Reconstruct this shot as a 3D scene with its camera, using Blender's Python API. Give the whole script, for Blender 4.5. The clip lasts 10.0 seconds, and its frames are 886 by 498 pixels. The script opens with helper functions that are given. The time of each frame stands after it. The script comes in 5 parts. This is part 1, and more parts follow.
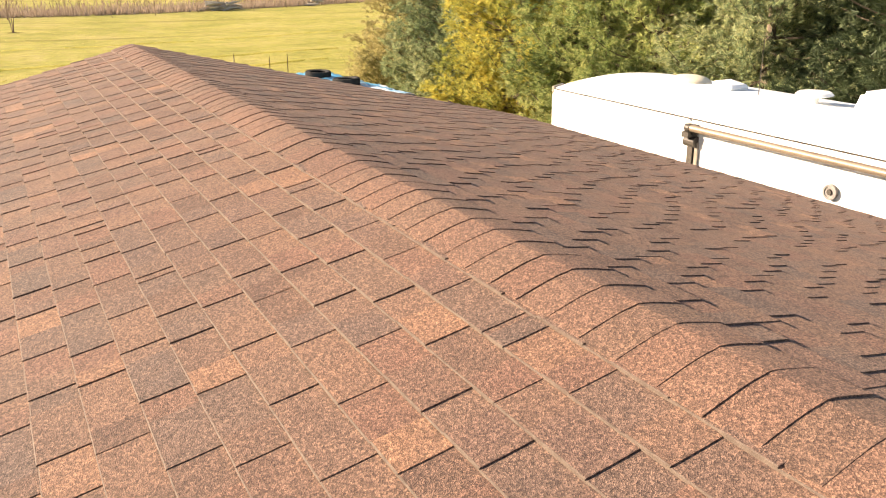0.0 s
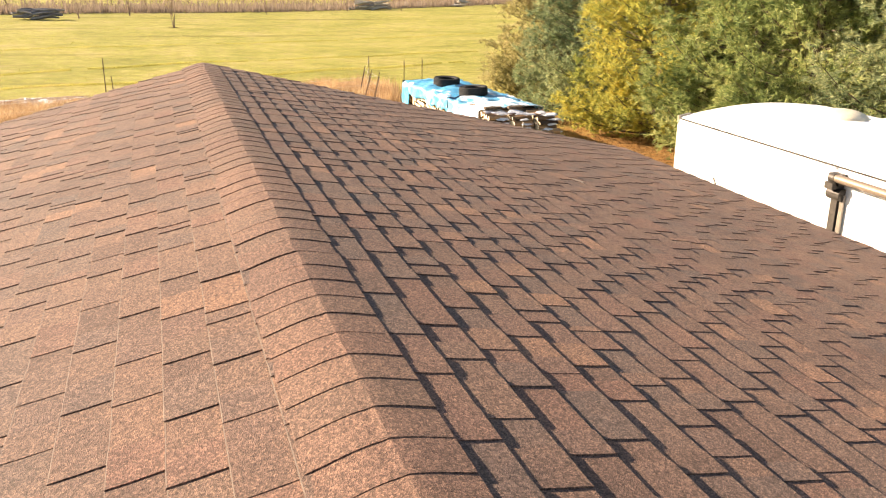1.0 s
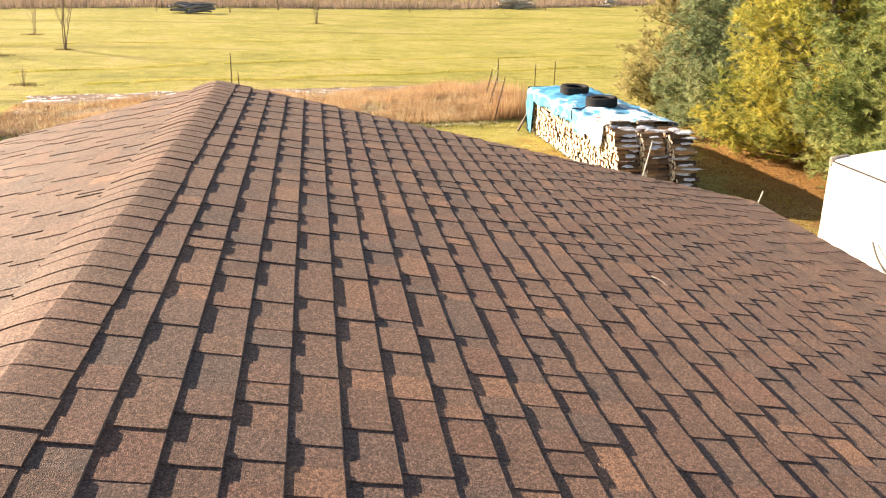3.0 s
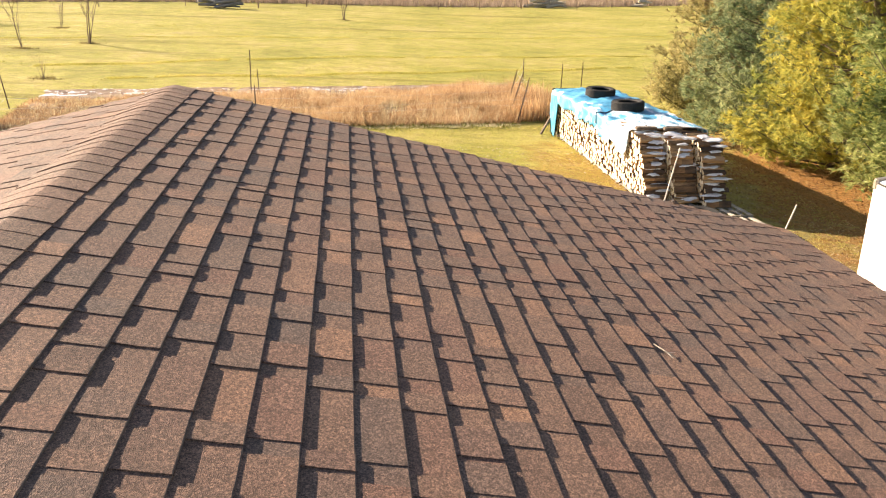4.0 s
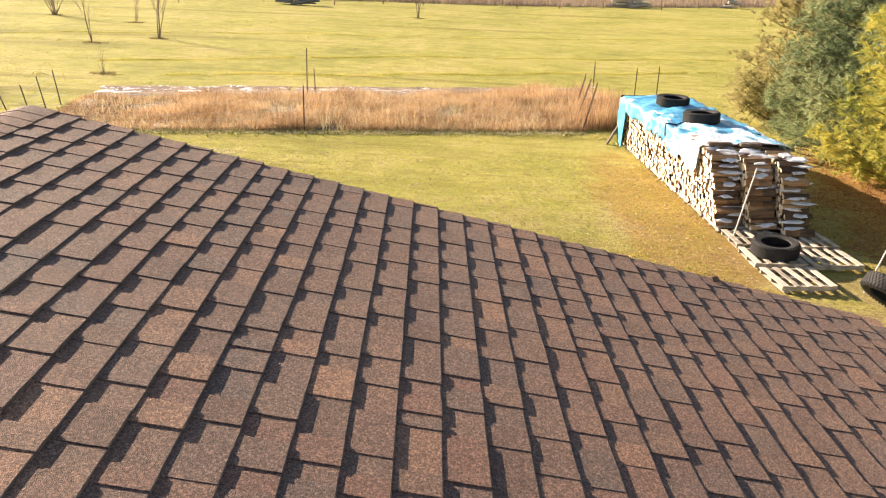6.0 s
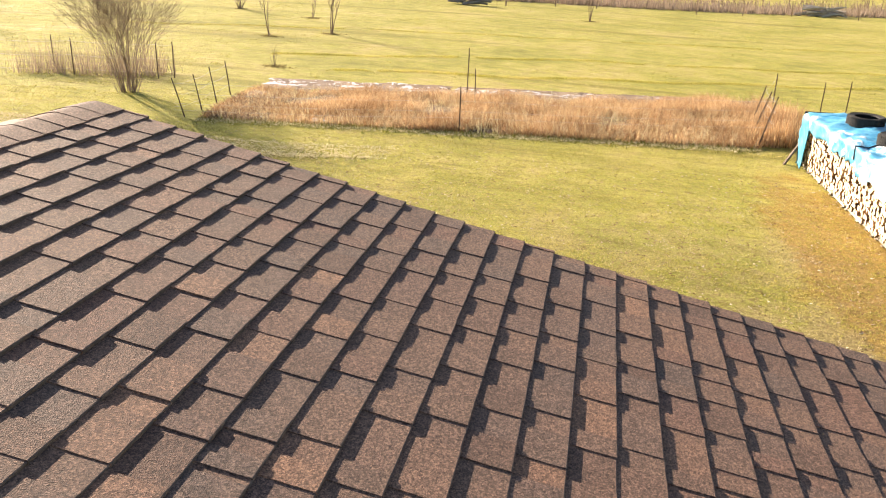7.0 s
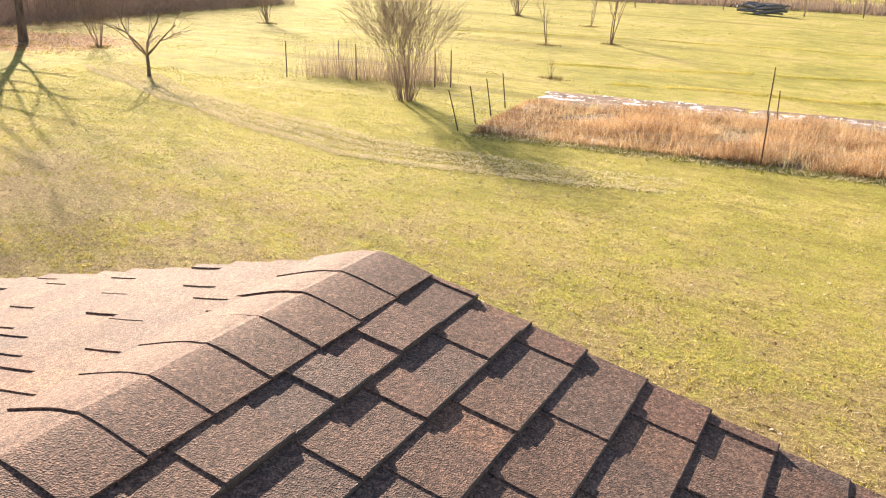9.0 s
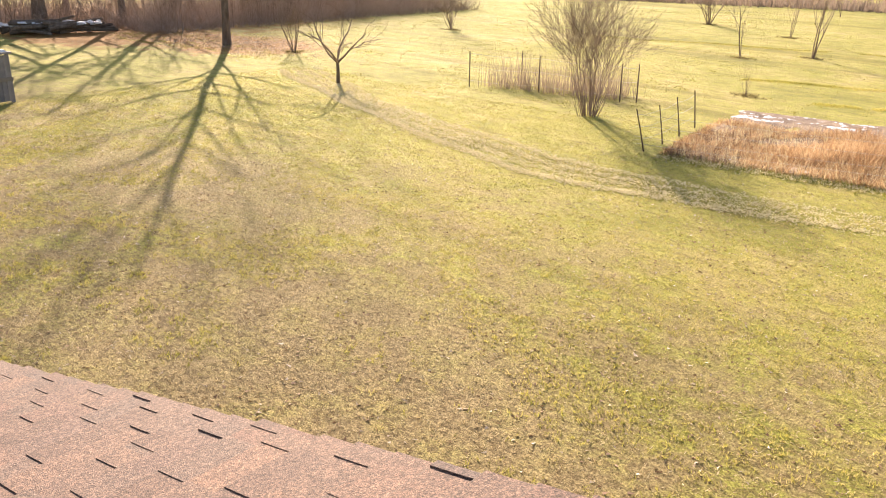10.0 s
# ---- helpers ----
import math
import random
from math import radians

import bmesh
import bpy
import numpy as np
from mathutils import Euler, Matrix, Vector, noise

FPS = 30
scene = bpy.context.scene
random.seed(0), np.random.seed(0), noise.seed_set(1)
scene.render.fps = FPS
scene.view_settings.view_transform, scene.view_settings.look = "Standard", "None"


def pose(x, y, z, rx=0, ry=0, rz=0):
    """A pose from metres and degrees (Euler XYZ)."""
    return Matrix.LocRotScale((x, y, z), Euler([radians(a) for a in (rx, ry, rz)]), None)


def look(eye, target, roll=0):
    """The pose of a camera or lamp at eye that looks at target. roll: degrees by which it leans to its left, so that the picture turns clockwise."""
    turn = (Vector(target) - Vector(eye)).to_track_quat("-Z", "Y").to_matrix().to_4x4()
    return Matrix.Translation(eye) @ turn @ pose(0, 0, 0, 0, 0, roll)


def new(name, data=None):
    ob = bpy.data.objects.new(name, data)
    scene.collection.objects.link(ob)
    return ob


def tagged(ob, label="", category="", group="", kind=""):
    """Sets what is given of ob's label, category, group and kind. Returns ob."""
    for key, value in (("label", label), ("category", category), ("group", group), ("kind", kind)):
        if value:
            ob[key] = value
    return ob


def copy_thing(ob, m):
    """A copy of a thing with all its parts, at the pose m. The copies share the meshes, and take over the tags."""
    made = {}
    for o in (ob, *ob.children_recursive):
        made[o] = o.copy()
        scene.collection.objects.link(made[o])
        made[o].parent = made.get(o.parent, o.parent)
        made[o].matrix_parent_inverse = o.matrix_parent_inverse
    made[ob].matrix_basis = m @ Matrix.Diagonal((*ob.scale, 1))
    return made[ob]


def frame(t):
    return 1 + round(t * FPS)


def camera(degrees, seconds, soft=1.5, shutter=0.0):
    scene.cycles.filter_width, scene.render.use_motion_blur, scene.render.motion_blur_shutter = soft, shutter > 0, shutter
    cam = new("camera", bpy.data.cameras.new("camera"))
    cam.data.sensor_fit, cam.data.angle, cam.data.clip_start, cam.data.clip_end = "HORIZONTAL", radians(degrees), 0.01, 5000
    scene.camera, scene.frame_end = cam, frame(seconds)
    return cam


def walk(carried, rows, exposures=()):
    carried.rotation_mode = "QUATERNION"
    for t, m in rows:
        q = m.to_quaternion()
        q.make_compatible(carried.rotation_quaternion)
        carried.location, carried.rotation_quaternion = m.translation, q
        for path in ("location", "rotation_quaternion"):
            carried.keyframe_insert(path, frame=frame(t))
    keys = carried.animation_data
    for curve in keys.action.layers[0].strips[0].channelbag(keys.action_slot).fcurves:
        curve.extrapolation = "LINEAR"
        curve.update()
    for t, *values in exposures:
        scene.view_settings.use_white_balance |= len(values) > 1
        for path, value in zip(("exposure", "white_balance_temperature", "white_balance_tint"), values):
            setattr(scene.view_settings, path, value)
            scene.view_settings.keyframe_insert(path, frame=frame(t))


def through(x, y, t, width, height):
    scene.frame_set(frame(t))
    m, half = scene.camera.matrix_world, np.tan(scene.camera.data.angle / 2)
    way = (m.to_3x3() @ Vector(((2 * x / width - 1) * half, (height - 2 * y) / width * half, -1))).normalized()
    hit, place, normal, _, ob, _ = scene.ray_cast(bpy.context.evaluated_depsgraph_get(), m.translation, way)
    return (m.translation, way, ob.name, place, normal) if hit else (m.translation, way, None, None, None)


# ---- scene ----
cam = camera(56.15, 10.0, soft=1.1)
PATH = [
    (0, (-1.417, 2.465, 5.277), (-0.525, 4.124, 4.606), -0.74),
    (0.5, (-0.893, 2.898, 5.364), (-0.190, 4.647, 4.695), -0.37),
    (1, (-0.416, 3.303, 5.407), (0.180, 5.092, 4.739), -0.19),
    (1.5, (-0.001, 3.623, 5.469), (0.522, 5.433, 4.799), -0.00),
    (2, (0.351, 4.066, 5.469), (0.751, 5.908, 4.799), 0.19),
    (2.5, (0.563, 4.529, 5.434), (0.891, 6.385, 4.765), 0.08),
    (4, (1.218, 5.790, 5.345), (1.433, 7.660, 4.668), 0.73),
    (4.5, (1.423, 6.252, 5.316), (1.624, 8.123, 4.639), 0.76),
    (5, (1.657, 6.676, 5.300), (1.854, 8.547, 4.623), 0.65),
    (6.5, (2.282, 7.963, 5.201), (2.140, 9.836, 4.514), 1.41),
    (7, (2.318, 8.449, 5.142), (1.979, 10.297, 4.456), 1.62),
    (7.5, (2.153, 8.834, 5.067), (1.673, 10.648, 4.376), 1.43),
    (8, (1.847, 9.390, 5.039), (1.244, 11.168, 4.349), 1.32),
    (8.5, (1.428, 9.914, 5.036), (0.697, 11.644, 4.349), 1.20),
    (9, (1.015, 10.392, 5.118), (0.123, 12.044, 4.431), 1.12),
    (9.5, (0.680, 10.661, 5.276), (-0.360, 12.225, 4.589), 1.09),
    (10, (0.442, 10.730, 5.398), (-0.774, 12.161, 4.708), 0.83),
]
walk(cam, [(t, look(eye, target, roll)) for t, eye, target, roll in PATH],
     [(0.0, 1.97, 7500, 17), (5.0, 1.92, 7250, 17), (7.2, 1.88, 7050, 16), (8.5, 1.92, 6980, 18), (10.0, 1.92, 6900, 20)])

# ---- light ----
SUN_AZ, SUN_EL = radians(51.5), radians(21.2)   # sun stands to the left of the ridge line, low
SUN_DIR = Vector((-math.sin(SUN_AZ) * math.cos(SUN_EL), math.cos(SUN_AZ) * math.cos(SUN_EL), math.sin(SUN_EL)))
world = bpy.data.worlds.new("sky")
scene.world = world
world.use_nodes = True
sky = world.node_tree.nodes.new("ShaderNodeTexSky")
sky.sky_type, sky.sun_disc = "NISHITA", False
sky.sun_elevation, sky.sun_rotation = SUN_EL, -SUN_AZ
world.node_tree.nodes["Background"].inputs["Strength"].default_value = 0.06
world.node_tree.links.new(sky.outputs["Color"], world.node_tree.nodes["Background"].inputs["Color"])
sun = new("sun", bpy.data.lights.new("sun", "SUN"))
sun.data.energy, sun.data.angle, sun.data.color = 5.0, radians(0.55), (1.0, 0.88, 0.71)
sun.matrix_world = look((-30, 30, 30), Vector((-30, 30, 30)) - SUN_DIR)


# ---- materials ----
def node(nt, kind, **inputs):
    n = nt.nodes.new("ShaderNode" + kind)
    for key, value in inputs.items():
        sock = n.inputs[key.replace("_", " ")]
        if hasattr(value, "is_linked"):
            nt.links.new(value, sock)
        else:
            sock.default_value = value
    return n


def start(name, rough=0.9, metal=0.0, spec=0.3):
    m = bpy.data.materials.new(name)
    m.use_nodes = True
    nt = m.node_tree
    b = nt.nodes["Principled BSDF"]
    b.inputs["Roughness"].default_value, b.inputs["Metallic"].default_value = rough, metal
    b.inputs["Specular IOR Level"].default_value = spec
    return m, nt, b


def place_of(nt, stretch=(1, 1, 1)):
    geo = node(nt, "NewGeometry")
    if stretch == (1, 1, 1):
        return geo.outputs["Position"]
    n = node(nt, "VectorMath", )
    n.operation = "MULTIPLY"
    nt.links.new(geo.outputs["Position"], n.inputs[0])
    n.inputs[1].default_value = stretch
    return n.outputs[0]


def noise_of(nt, scale, detail=4.0, vec=None, rough=0.55):
    return node(nt, "TexNoise", Vector=vec or place_of(nt), Scale=scale, Detail=detail, Roughness=rough).outputs["Fac"]


def ramp(nt, fac, stops, constant=False):
    n = node(nt, "ValToRGB", Fac=fac)
    e = n.color_ramp.elements
    n.color_ramp.interpolation = "CONSTANT" if constant else "LINEAR"
    while len(e) < len(stops):
        e.new(0.5)
    for el, (p, c) in zip(e, stops):
        el.position, el.color = p, (*c, 1)
    return n.outputs["Color"]


def grey(nt, fac, lo, hi, a=0.0, b=1.0):
    n = node(nt, "MapRange", Value=fac)
    for key, v in (("From Min", lo), ("From Max", hi), ("To Min", a), ("To Max", b)):
        n.inputs[key].default_value = v
    return n.outputs["Result"]


def mix(nt, fac, a, b, mode="MIX"):
    n = nt.nodes.new("ShaderNodeMix")
    n.data_type, n.blend_type = "RGBA", mode
    for sock, value in ((n.inputs[0], fac), (n.inputs[6], a), (n.inputs[7], b)):
        if hasattr(value, "is_linked"):
            nt.links.new(value, sock)
        else:
            sock.default_value = value if isinstance(value, float) else (*value, 1)
    return n.outputs[2]


def math_of(nt, op, a, b=0.0):
    n = nt.nodes.new("ShaderNodeMath")
    n.operation = op
    for sock, value in zip(n.inputs, (a, b)):
        if hasattr(value, "is_linked"):
            nt.links.new(value, sock)
        else:
            sock.default_value = value
    return n.outputs[0]


def bumped(nt, b, height, strength, distance):
    n = node(nt, "Bump", Height=height, Strength=strength, Distance=distance)
    nt.links.new(n.outputs["Normal"], b.inputs["Normal"])


def chance(nt):
    """One number a piece, whether it is an object or an island of a joined mesh."""
    s = math_of(nt, "ADD", node(nt, "ObjectInfo").outputs["Random"], node(nt, "NewGeometry").outputs["Random Per Island"])
    return math_of(nt, "FRACT", math_of(nt, "MULTIPLY", s, 7.31))


def surface(name, colours, scale=3.0, fine=60.0, rough=0.85, metal=0.0, relief=0.4, depth=0.005, vary=0.0, spec=0.3, stretch=(1, 1, 1), grain=0.25):
    """A worn surface: colours by a large noise, grain by a fine one, and bump."""
    m, nt, b = start(name, rough, metal, spec)
    vec = place_of(nt, stretch)
    big = noise_of(nt, scale, 5, vec)
    if vary:
        r = grey(nt, chance(nt), 0, 1, -vary, vary)
        big = math_of(nt, "ADD", big, r)
    n = len(colours)
    col = ramp(nt, big, [(0.3 + 0.4 * i / max(1, n - 1), c) for i, c in enumerate(colours)])
    small = noise_of(nt, fine, 3, vec)
    col = mix(nt, 1.0, col, ramp(nt, small, [(0.3, (1 - grain,) * 3), (0.7, (1 + grain,) * 3)]), "MULTIPLY")
    nt.links.new(col, b.inputs["Base Color"])
    bumped(nt, b, small, relief, depth)
    return m


def leafy(name, colours, through=0.35, rough=0.7, vary=0.5, patch=0.6):
    """Leaves, needles and blades: colour by blade and by patch, some light shines through."""
    m, nt, b = start(name, rough, 0, 0.25)
    big = noise_of(nt, patch, 3)
    f = math_of(nt, "ADD", grey(nt, chance(nt), 0, 1, -vary / 2, vary / 2), big)
    n = len(colours)
    col = ramp(nt, f, [(0.22 + 0.56 * i / max(1, n - 1), c) for i, c in enumerate(colours)])
    nt.links.new(col, b.inputs["Base Color"])
    tr = node(nt, "BsdfTranslucent", Color=col)
    mx = node(nt, "MixShader", Fac=through)
    nt.links.new(b.outputs[0], mx.inputs[1])
    nt.links.new(tr.outputs[0], mx.inputs[2])
    nt.links.new(mx.outputs[0], nt.nodes["Material Output"].inputs["Surface"])
    return m


def shingle_material(name, tones, shift):
    m, nt, b = start(name, 0.8, 0, 0.2)
    b.inputs["Diffuse Roughness"].default_value = 0.2
    b.inputs["Sheen Weight"].default_value, b.inputs["Sheen Roughness"].default_value = 0.035, 0.5
    b.inputs["Sheen Tint"].default_value = (1.0, 0.88, 0.76, 1)
    tone = ramp(nt, chance(nt), tones)
    pos = place_of(nt)
    blend = noise_of(nt, 7.0, 3, pos)
    col = mix(nt, grey(nt, blend, 0.36, 0.68, 0.0, 0.42), tone, shift)
    gran = nt.nodes.new("ShaderNodeTexVoronoi")
    gran.inputs["Scale"].default_value = 330.0
    nt.links.new(pos, gran.inputs["Vector"])
    bw = node(nt, "RGBToBW", Color=gran.outputs["Color"]).outputs[0]
    col = mix(nt, 1.0, col, ramp(nt, bw, [(0.12, (0.48, 0.47, 0.49)), (0.5, (0.92, 0.905, 0.90)), (0.88, (1.72, 1.65, 1.55))]), "MULTIPLY")
    clot = nt.nodes.new("ShaderNodeTexVoronoi")
    clot.inputs["Scale"].default_value = 135.0
    nt.links.new(pos, clot.inputs["Vector"])
    lump = node(nt, "RGBToBW", Color=clot.outputs["Color"]).outputs[0]
    col = mix(nt, 1.0, col, ramp(nt, lump, [(0.15, (0.66, 0.66, 0.68)), (0.5, (0.97, 0.97, 0.97)), (0.85, (1.42, 1.38, 1.33))]), "MULTIPLY")
    wear = noise_of(nt, 0.9, 5, pos)
    col = mix(nt, 1.0, col, ramp(nt, wear, [(0.3, (0.86, 0.86, 0.88)), (0.7, (1.1, 1.08, 1.05))]), "MULTIPLY")
    nt.links.new(col, b.inputs["Base Color"])
    rough = math_of(nt, "ADD", gran.outputs["Distance"], math_of(nt, "MULTIPLY", noise_of(nt, 120.0, 2, pos), 0.7))
    bumped(nt, b, rough, 0.6, 0.0025)
    return m


BROWNS = [(0.00, (0.108, 0.067, 0.053)), (0.14, (0.133, 0.085, 0.066)), (0.28, (0.157, 0.088, 0.067)), (0.42, (0.118, 0.083, 0.070)),
          (0.56, (0.162, 0.099, 0.073)), (0.68, (0.102, 0.076, 0.067)), (0.80, (0.140, 0.091, 0.070)), (0.92, (0.162, 0.099, 0.073)), (0.97, (0.202, 0.117, 0.080)), (1.00, (0.230, 0.132, 0.086))]
M_SHINGLE = shingle_material("shingle_granules", BROWNS, (0.169, 0.106, 0.079))
M_CAP = shingle_material("cap_granules", [(0.0, (0.128, 0.083, 0.063)), (0.5, (0.154, 0.094, 0.070)), (1.0, (0.14, 0.082, 0.062))], (0.145, 0.089, 0.068))
M_BUTT = surface("shingle_edge", [(0.091, 0.067, 0.054), (0.144, 0.109, 0.087)], 30, 300, 0.9, grain=0.3)
M_FELT = surface("roof_felt", [(0.03, 0.028, 0.026), (0.05, 0.045, 0.04)], 4, 200)
M_DRIP = surface("brown_drip_edge", [(0.10, 0.065, 0.045), (0.13, 0.085, 0.06)], 3, 80, 0.45, 0.3)
M_SIDING = surface("pale_siding", [(0.50, 0.47, 0.41), (0.57, 0.54, 0.48)], 0.8, 40, 0.7)
M_WHITE = surface("white_gelcoat", [(0.74, 0.75, 0.75), (0.82, 0.82, 0.81)], 0.9, 30, 0.35, spec=0.5, relief=0.1, grain=0.04)
M_MEMBRANE = surface("white_roof_membrane", [(0.70, 0.70, 0.68), (0.80, 0.80, 0.78)], 1.3, 40, 0.6, relief=0.3, grain=0.07)
M_CREAM = surface("aged_cream_plastic", [(0.62, 0.54, 0.38), (0.70, 0.63, 0.48)], 4, 50, 0.5, grain=0.08)
M_METAL = surface("brushed_metal", [(0.30, 0.27, 0.23), (0.40, 0.36, 0.31)], 6, 90, 0.38, 0.75, grain=0.1)
M_DARKMETAL = surface("dark_bracket", [(0.035, 0.03, 0.027), (0.07, 0.06, 0.05)], 9, 90, 0.5, 0.3)
M_AWNING = surface("brown_awning_metal", [(0.15, 0.115, 0.085), (0.22, 0.17, 0.125)], 2, 90, 0.45, 0.2)
M_GREYPLASTIC = surface("grey_plastic", [(0.14, 0.13, 0.125), (0.22, 0.205, 0.195)], 12, 90, 0.5)
M_RUBBER = surface("tyre_rubber", [(0.016, 0.016, 0.017), (0.035, 0.033, 0.032)], 9, 120, 0.75, relief=0.5, grain=0.35)
M_LOGEND = surface("fresh_split_wood", [(0.58, 0.46, 0.30), (0.74, 0.62, 0.44), (0.82, 0.72, 0.55)], 9, 70, 0.85, vary=0.25, stretch=(0.25, 1, 1))
M_LOGSIDE = surface("split_side", [(0.17, 0.09, 0.045), (0.32, 0.19, 0.095), (0.46, 0.30, 0.16)], 7, 60, 0.9, vary=0.3, relief=0.7, stretch=(0.2, 1, 1))
M_LOG = surface("bark_and_split_side", [(0.07, 0.046, 0.033), (0.19, 0.115, 0.065), (0.38, 0.24, 0.13)], 7, 60, 0.9, vary=0.3, relief=0.7, stretch=(0.2, 1, 1))
M_SNOW = surface("old_snow", [(0.50, 0.51, 0.55), (0.76, 0.77, 0.79)], 8, 50, 0.7, grain=0.06)
M_OLDWOOD = surface("weathered_planks", [(0.22, 0.19, 0.155), (0.36, 0.315, 0.255), (0.45, 0.40, 0.335)], 6, 80, 0.85, vary=0.25, relief=0.6)
M_GREYWOOD = surface("grey_boards", [(0.16, 0.15, 0.15), (0.28, 0.26, 0.255)], 4, 70, 0.85, vary=0.2, relief=0.6)
M_BLACKBOARD = surface("black_sheet", [(0.025, 0.025, 0.028), (0.055, 0.055, 0.06)], 3, 60, 0.6)
M_POST = surface("rusty_steel_post", [(0.065, 0.045, 0.036), (0.13, 0.082, 0.055)], 14, 90, 0.7, 0.35)
M_WIRE = surface("galvanised_wire", [(0.42, 0.40, 0.37), (0.55, 0.53, 0.49)], 20, 90, 0.5, 0.3)
M_PALEPOLE = surface("pale_pole", [(0.55, 0.50, 0.43), (0.68, 0.64, 0.57)], 9, 90, 0.7)
M_BARK = surface("grey_brown_bark", [(0.075, 0.056, 0.042), (0.14, 0.105, 0.078), (0.19, 0.15, 0.115)], 6, 45, 0.95, relief=0.9, depth=0.02, stretch=(1, 1, 0.3))
M_TWIG = surface("bare_twigs", [(0.17, 0.115, 0.08), (0.28, 0.20, 0.145)], 3, 60, 0.9, vary=0.2)
M_NEEDLE = leafy("pine_needles", [(0.100, 0.154, 0.054), (0.217, 0.281, 0.100), (0.380, 0.426, 0.154), (0.544, 0.525, 0.217)], 0.46, 0.55, 0.5, 0.5)
M_NEEDLE_BLUE = leafy("blue_green_needles", [(0.090, 0.136, 0.073), (0.200, 0.263, 0.136), (0.344, 0.390, 0.200), (0.508, 0.508, 0.271)], 0.46, 0.55, 0.5, 0.5)
# needle colour darkened to stand for the shaded gap behind the camper
M_NEEDLE_SHADED = leafy("shaded_dark_needles", [(0.030, 0.046, 0.022), (0.06, 0.085, 0.04), (0.11, 0.14, 0.065)], 0.25, 0.55, 0.5, 0.5)
M_NEEDLE_GOLD = leafy("yellowing_needles", [(0.20, 0.25, 0.07), (0.38, 0.39, 0.10), (0.55, 0.49, 0.11), (0.66, 0.52, 0.11)], 0.46, 0.6, 0.5, 0.6)
M_NEEDLE_OLIVE = leafy("olive_brown_needles", [(0.181, 0.173, 0.073), (0.380, 0.344, 0.145), (0.562, 0.471, 0.236)], 0.46, 0.7, 0.5, 0.5)
M_GRASS = leafy("lawn_grass", [(0.21, 0.205, 0.045), (0.38, 0.355, 0.072), (0.52, 0.455, 0.115), (0.62, 0.51, 0.22)], 0.45, 0.7, 0.5, 0.35)
M_STRAW = leafy("dry_weeds", [(0.24, 0.14, 0.075), (0.45, 0.275, 0.14), (0.60, 0.40, 0.22), (0.72, 0.55, 0.34)], 0.35, 0.85, 0.6, 0.7)
M_MATTED = leafy("matted_dead_grass", [(0.30, 0.21, 0.105), (0.47, 0.36, 0.18), (0.62, 0.50, 0.27), (0.72, 0.61, 0.39)], 0.3, 0.85, 0.7, 0.6)
M_BRAMBLE = leafy("dead_brambles", [(0.09, 0.055, 0.04), (0.17, 0.11, 0.08), (0.27, 0.18, 0.12)], 0.2, 0.85, 0.7, 0.7)
M_TUFT = leafy("brown_tuft", [(0.13, 0.10, 0.035), (0.24, 0.19, 0.075), (0.36, 0.29, 0.13)], 0.3, 0.85, 0.7, 0.7)
M_HAY = leafy("bleached_hay", [(0.62, 0.54, 0.32), (0.78, 0.70, 0.48)], 0.3, 0.85, 0.5, 1.2)
M_LEAF = leafy("fallen_leaves", [(0.15, 0.085, 0.05), (0.28, 0.17, 0.10), (0.42, 0.31, 0.21), (0.62, 0.53, 0.43)], 0.25, 0.8, 0.9, 0.5)
M_DUFF = leafy("rusty_needle_duff", [(0.12, 0.055, 0.025), (0.24, 0.115, 0.05), (0.36, 0.20, 0.09)], 0.2, 0.85, 0.9, 0.5)
M_DARKGRASS = leafy("uncut_green_grass", [(0.14, 0.15, 0.03), (0.22, 0.22, 0.045), (0.32, 0.29, 0.07)], 0.35, 0.8, 0.6, 0.8)
M_BRUSH = surface("sunlit_brush", [(0.30, 0.22, 0.17), (0.46, 0.36, 0.29)], 3, 60, 0.95, vary=0.2)
M_REED = leafy("far_reeds", [(0.25, 0.185, 0.14), (0.40, 0.31, 0.235)], 0.3, 0.9, 0.5, 0.2)


def tarp_material():
    m, nt, b = start("blue_tarp", 0.38, 0, 0.5)
    pos = place_of(nt)
    col = ramp(nt, noise_of(nt, 3.2, 7, pos, 0.7), [(0.3, (0.015, 0.16, 0.34)), (0.46, (0.05, 0.29, 0.50)), (0.60, (0.12, 0.40, 0.60)), (0.75, (0.30, 0.53, 0.68))])
    # white patches, more towards the front: snow and painted-in sun glare
    front = grey(nt, node(nt, "SeparateXYZ", Vector=pos).outputs["Y"], 31.5, 26.5, -0.05, 0.11)
    snow = grey(nt, math_of(nt, "ADD", noise_of(nt, 1.3, 9, place_of(nt, (1.6, 0.8, 1)), 0.66), front), 0.545, 0.63)
    col = mix(nt, snow, col, (0.80, 0.83, 0.86))
    nt.links.new(col, b.inputs["Base Color"])
    nt.links.new(grey(nt, snow, 0, 1, 0.38, 0.8), b.inputs["Roughness"])
    bumped(nt, b, math_of(nt, "ADD", noise_of(nt, 9, 4, pos), math_of(nt, "MULTIPLY", snow, 0.4)), 0.6, 0.03)
    return m


M_TARP = tarp_material()


